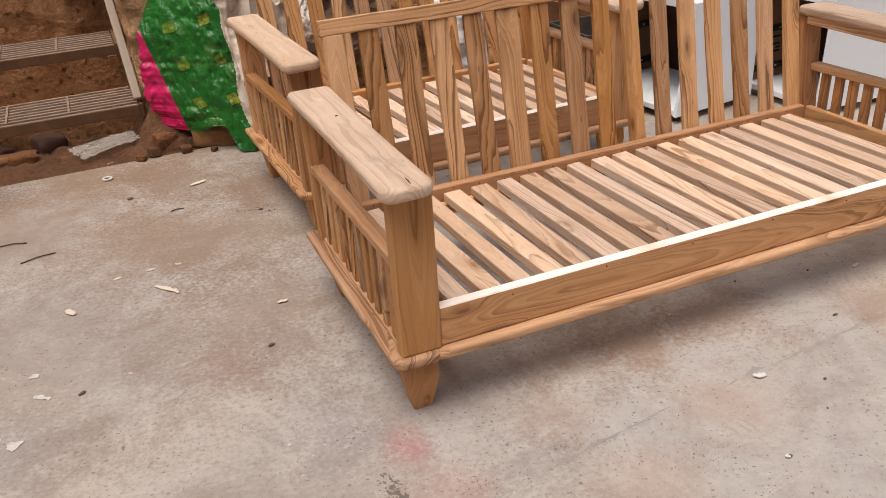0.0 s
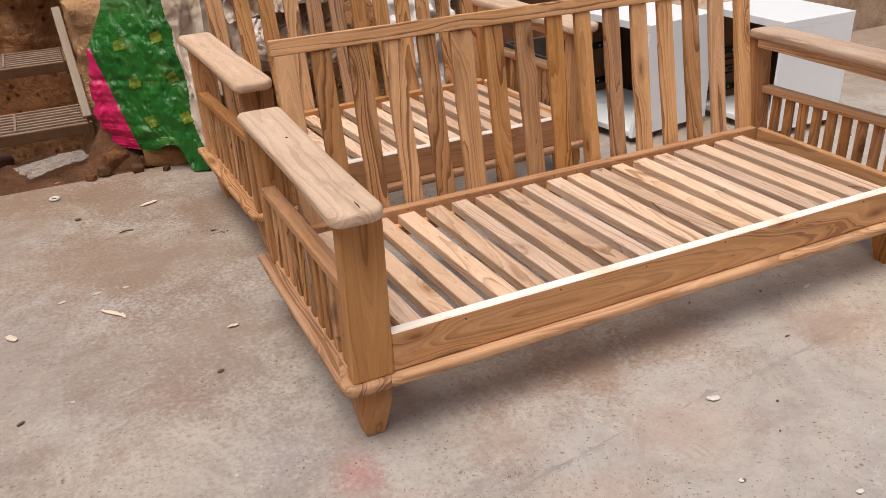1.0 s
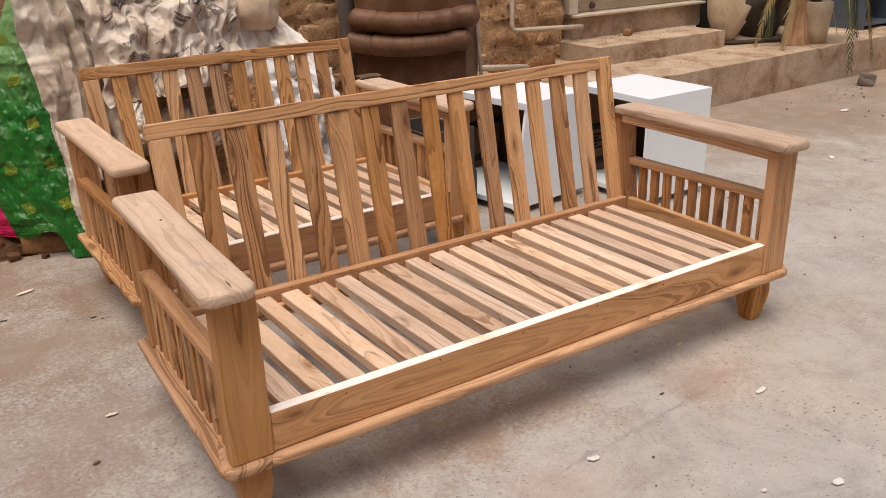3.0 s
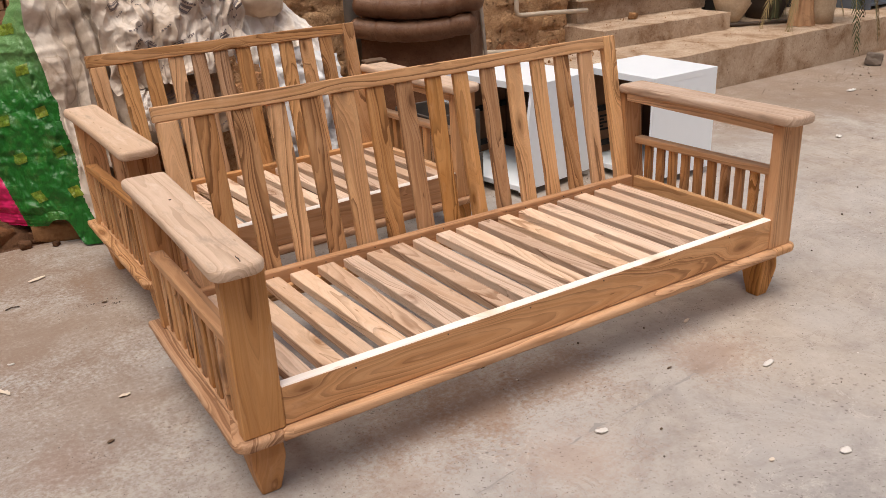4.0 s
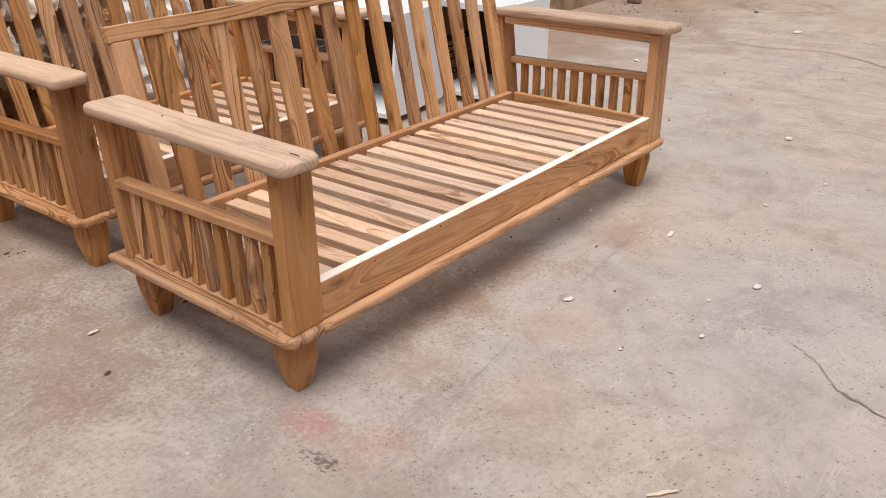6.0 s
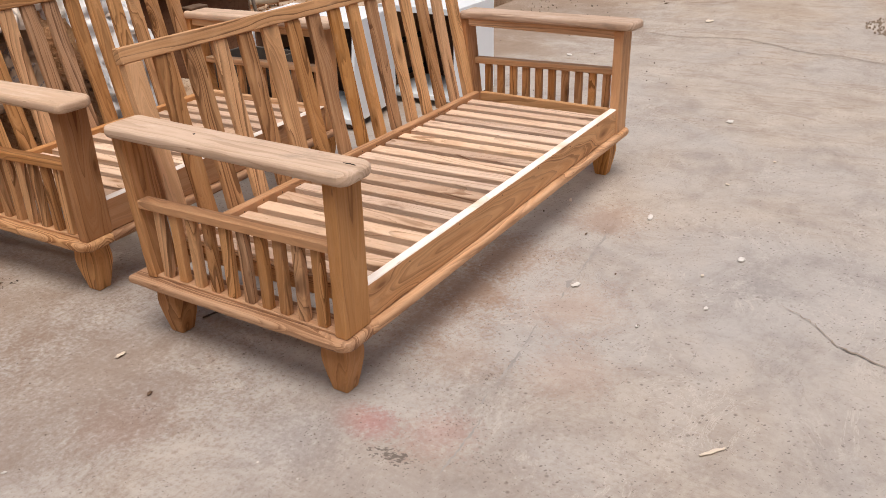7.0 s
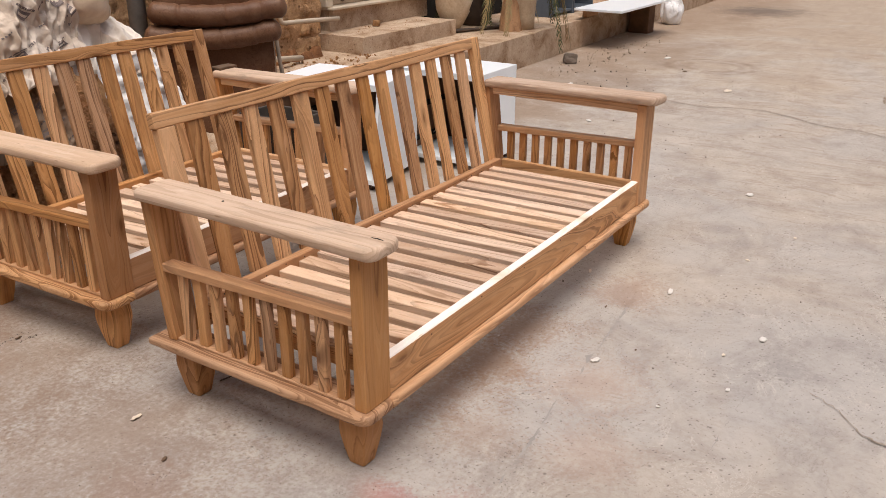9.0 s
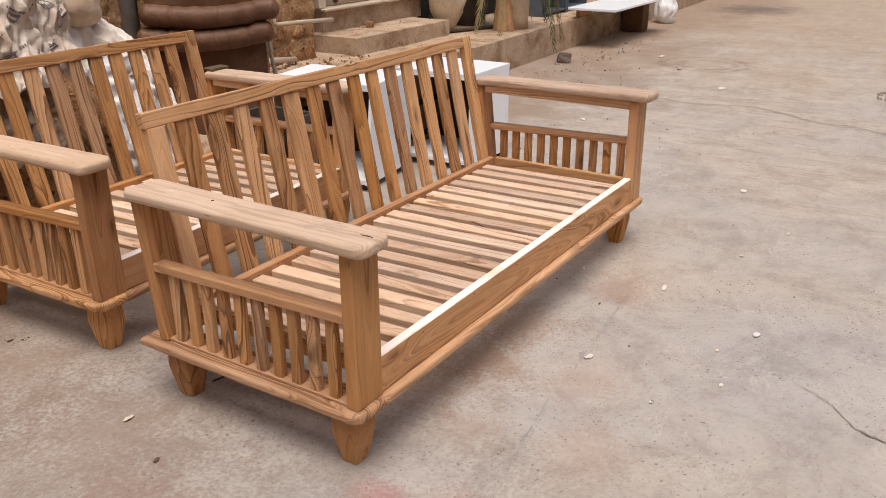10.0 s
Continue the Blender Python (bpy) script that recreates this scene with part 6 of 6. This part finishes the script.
for (x, y, l, a) in ((0.17, 0.66, 0.09, -25), (-0.86, 1.455, 0.12, 14), (-0.95, 1.62, 0.10, -10), (-0.35, 1.62, 0.05, 5)):
    d = Vector((math.cos(radians(a)), math.sin(radians(a)), 0))
    solid("twig", tube_bm([Vector((x, y, 0.004)) - d * l / 2, Vector((x, y + 0.006, 0.006)), Vector((x, y, 0.004)) + d * l / 2], 0.0024, 6), TWIG, "thin dark twig on the floor", "twig", group="twigs")
bm = bmesh.new()
ring = [[bm.verts.new(((0.017 + 0.006 * math.cos(b)) * math.cos(a), (0.017 + 0.006 * math.cos(b)) * math.sin(a), 0.006 + 0.005 * math.sin(b))) for b in (2 * math.pi * j / 8 for j in range(8))] for a in (2 * math.pi * i / 20 for i in range(20))]
for i in range(20):
    for j in range(8):
        bm.faces.new((ring[i][j], ring[(i + 1) % 20][j], ring[(i + 1) % 20][(j + 1) % 8], ring[i][(j + 1) % 8]))
solid("tape_ring", bm, CHIP_WHITE, "small white ring lying on the floor", "ring", pose(-0.581, 2.114, 0), smooth=True)
drape("clear_wrapper", [(-0.725, 2.475, 0.050), (-0.66, 2.32, 0.040), (-0.40, 2.46, 0.045), (-0.43, 2.56, 0.060)], WRAPPER, "torn clear plastic wrapper on the ground", 21.0, 0.012, (40, 30), 0.012, 0.003, 0.012, "wrapper")
drape("folded_scrap", [(1.325, 1.857, 0.668), (1.435, 1.862, 0.668), (1.435, 1.917, 0.671), (1.325, 1.912, 0.671)], FLAKE, "dark brown folded scrap lying on the wooden armrest", 30.0, 0.004, (20, 12), 0.006, 0, 0.002, "scrap", thick=0.012)


def crack(points, width, seed, label, mat=None, jag=0.005, lift=0.004):
    """A jagged open crack in the floor."""
    rnd = random.Random(seed)
    pts = []
    for (x0, y0), (x1, y1) in zip(points, points[1:]):
        n = max(2, int(math.hypot(x1 - x0, y1 - y0) / 0.011))
        for k in range(n):
            pts.append((x0 + (x1 - x0) * k / n + rnd.uniform(-jag, jag), y0 + (y1 - y0) * k / n + rnd.uniform(-jag, jag)))
    bm = bmesh.new()
    row = []
    for i, (x, y) in enumerate(pts):
        a, c = pts[max(i - 1, 0)], pts[min(i + 1, len(pts) - 1)]
        d = Vector((c[0] - a[0], c[1] - a[1], 0)).normalized()
        w = width * rnd.uniform(0.25, 1.0) * min(1, i / 3 + 0.1, (len(pts) - 1 - i) / 3 + 0.1)
        o = Vector((-d.y, d.x, 0)) * w / 2
        row.append((bm.verts.new(Vector((x, y, lift)) - o), bm.verts.new(Vector((x, y, lift)) + o)))
    for (a, b2), (c, d2) in zip(row, row[1:]):
        bm.faces.new((a, c, d2, b2))
    bmesh.ops.recalc_face_normals(bm, faces=list(bm.faces))
    return solid("floor_crack", bm, mat or CRACK, label, "crack", kind="structure")


crack([(1.07, -0.84), (1.037, -0.905), (1.00, -0.958), (0.945, -1.0), (0.899, -1.037), (0.884, -1.09)], 0.0045, 1, "open jagged crack in the concrete floor")
crack([(0.91, -1.03), (0.884, -1.09), (0.862, -1.14), (0.83, -1.24), (0.79, -1.34)], 0.009, 3, "wide broken end of the crack in the concrete floor")
crack([(4.84, 0.893), (4.76, 0.60), (4.87, 0.36), (4.89, 0.173), (4.79, -0.05), (4.69, -0.18), (4.62, -0.34), (4.64, -0.50), (4.54, -0.66), (4.50, -0.9)], 0.014, 2, "long thin crack across the dusty yard", FURROW, 0.010)
JOINT_RUNS = (([(-0.11, -0.333), (0.005, -0.328), (0.14, -0.318)], 0.006), ([(0.155, -0.292), (0.234, -0.277)], 0.005), ([(0.30, -0.276), (0.379, -0.273), (0.466, -0.261)], 0.012), ([(0.466, -0.261), (0.561, -0.246), (0.616, -0.240)], 0.006), ([(0.77, -0.241), (0.853, -0.225)], 0.006), ([(0.853, -0.225), (0.896, -0.215), (0.943, -0.223)], 0.016), ([(0.943, -0.223), (1.04, -0.213), (1.154, -0.201)], 0.005), ([(1.20, -0.197), (1.25, -0.193), (1.327, -0.185)], 0.009), ([(0.604, -0.698), (0.70, -0.701)], 0.003), ([(0.73, -0.701), (0.80, -0.703)], 0.004), ([(0.84, -0.704), (0.962, -0.707)], 0.003))
for k, (pts, w) in enumerate(JOINT_RUNS):
    crack(pts, 1.5 * w, 10 + k, "worn hairline joint in the concrete floor", JOINT, 0.0022, 0.0015)


def paint_spot(x, y, r, seed, label, stretch=1.0, ang=0.0):
    """A dried splash with a ragged outline, a thin crust on the floor."""
    out = []
    for k in range(40):
        a = 2 * math.pi * k / 40
        q = r * (0.62 + 0.5 * noise.noise(Vector((math.cos(a) * 1.1, math.sin(a) * 1.1, seed))) + 0.16 * noise.noise(Vector((math.cos(a) * 6, math.sin(a) * 6, seed))))
        out.append((q * stretch * math.cos(a), q * math.sin(a)))
    return solid("paint_spot", slab_bm(out, 0.0002, 0.0022, 0.0), SPLASH, label, "paint splash", pose(x, y, 0.001, 0, 0, ang), group="dried splashes")


for k, (x, y, r, st, a) in enumerate(((-0.872, 0.674, 0.018, 1.3, 20), (-0.860, 0.562, 0.017, 1.5, -20), (-0.835, 0.545, 0.011, 1.2, 30), (-0.916, 0.377, 0.026, 1.2, 30), (-0.955, 0.420, 0.012, 1.0, 0), (-0.62, 0.56, 0.007, 1.4, 0), (-0.61, 1.155, 0.010, 2.6, 5), (-0.50, 1.162, 0.008, 3.0, 5), (-0.41, 1.158, 0.010, 2.2, -10))):
    paint_spot(x, y, r, 3.0 + 1.7 * k, "dried white splash on the concrete floor", st, a)
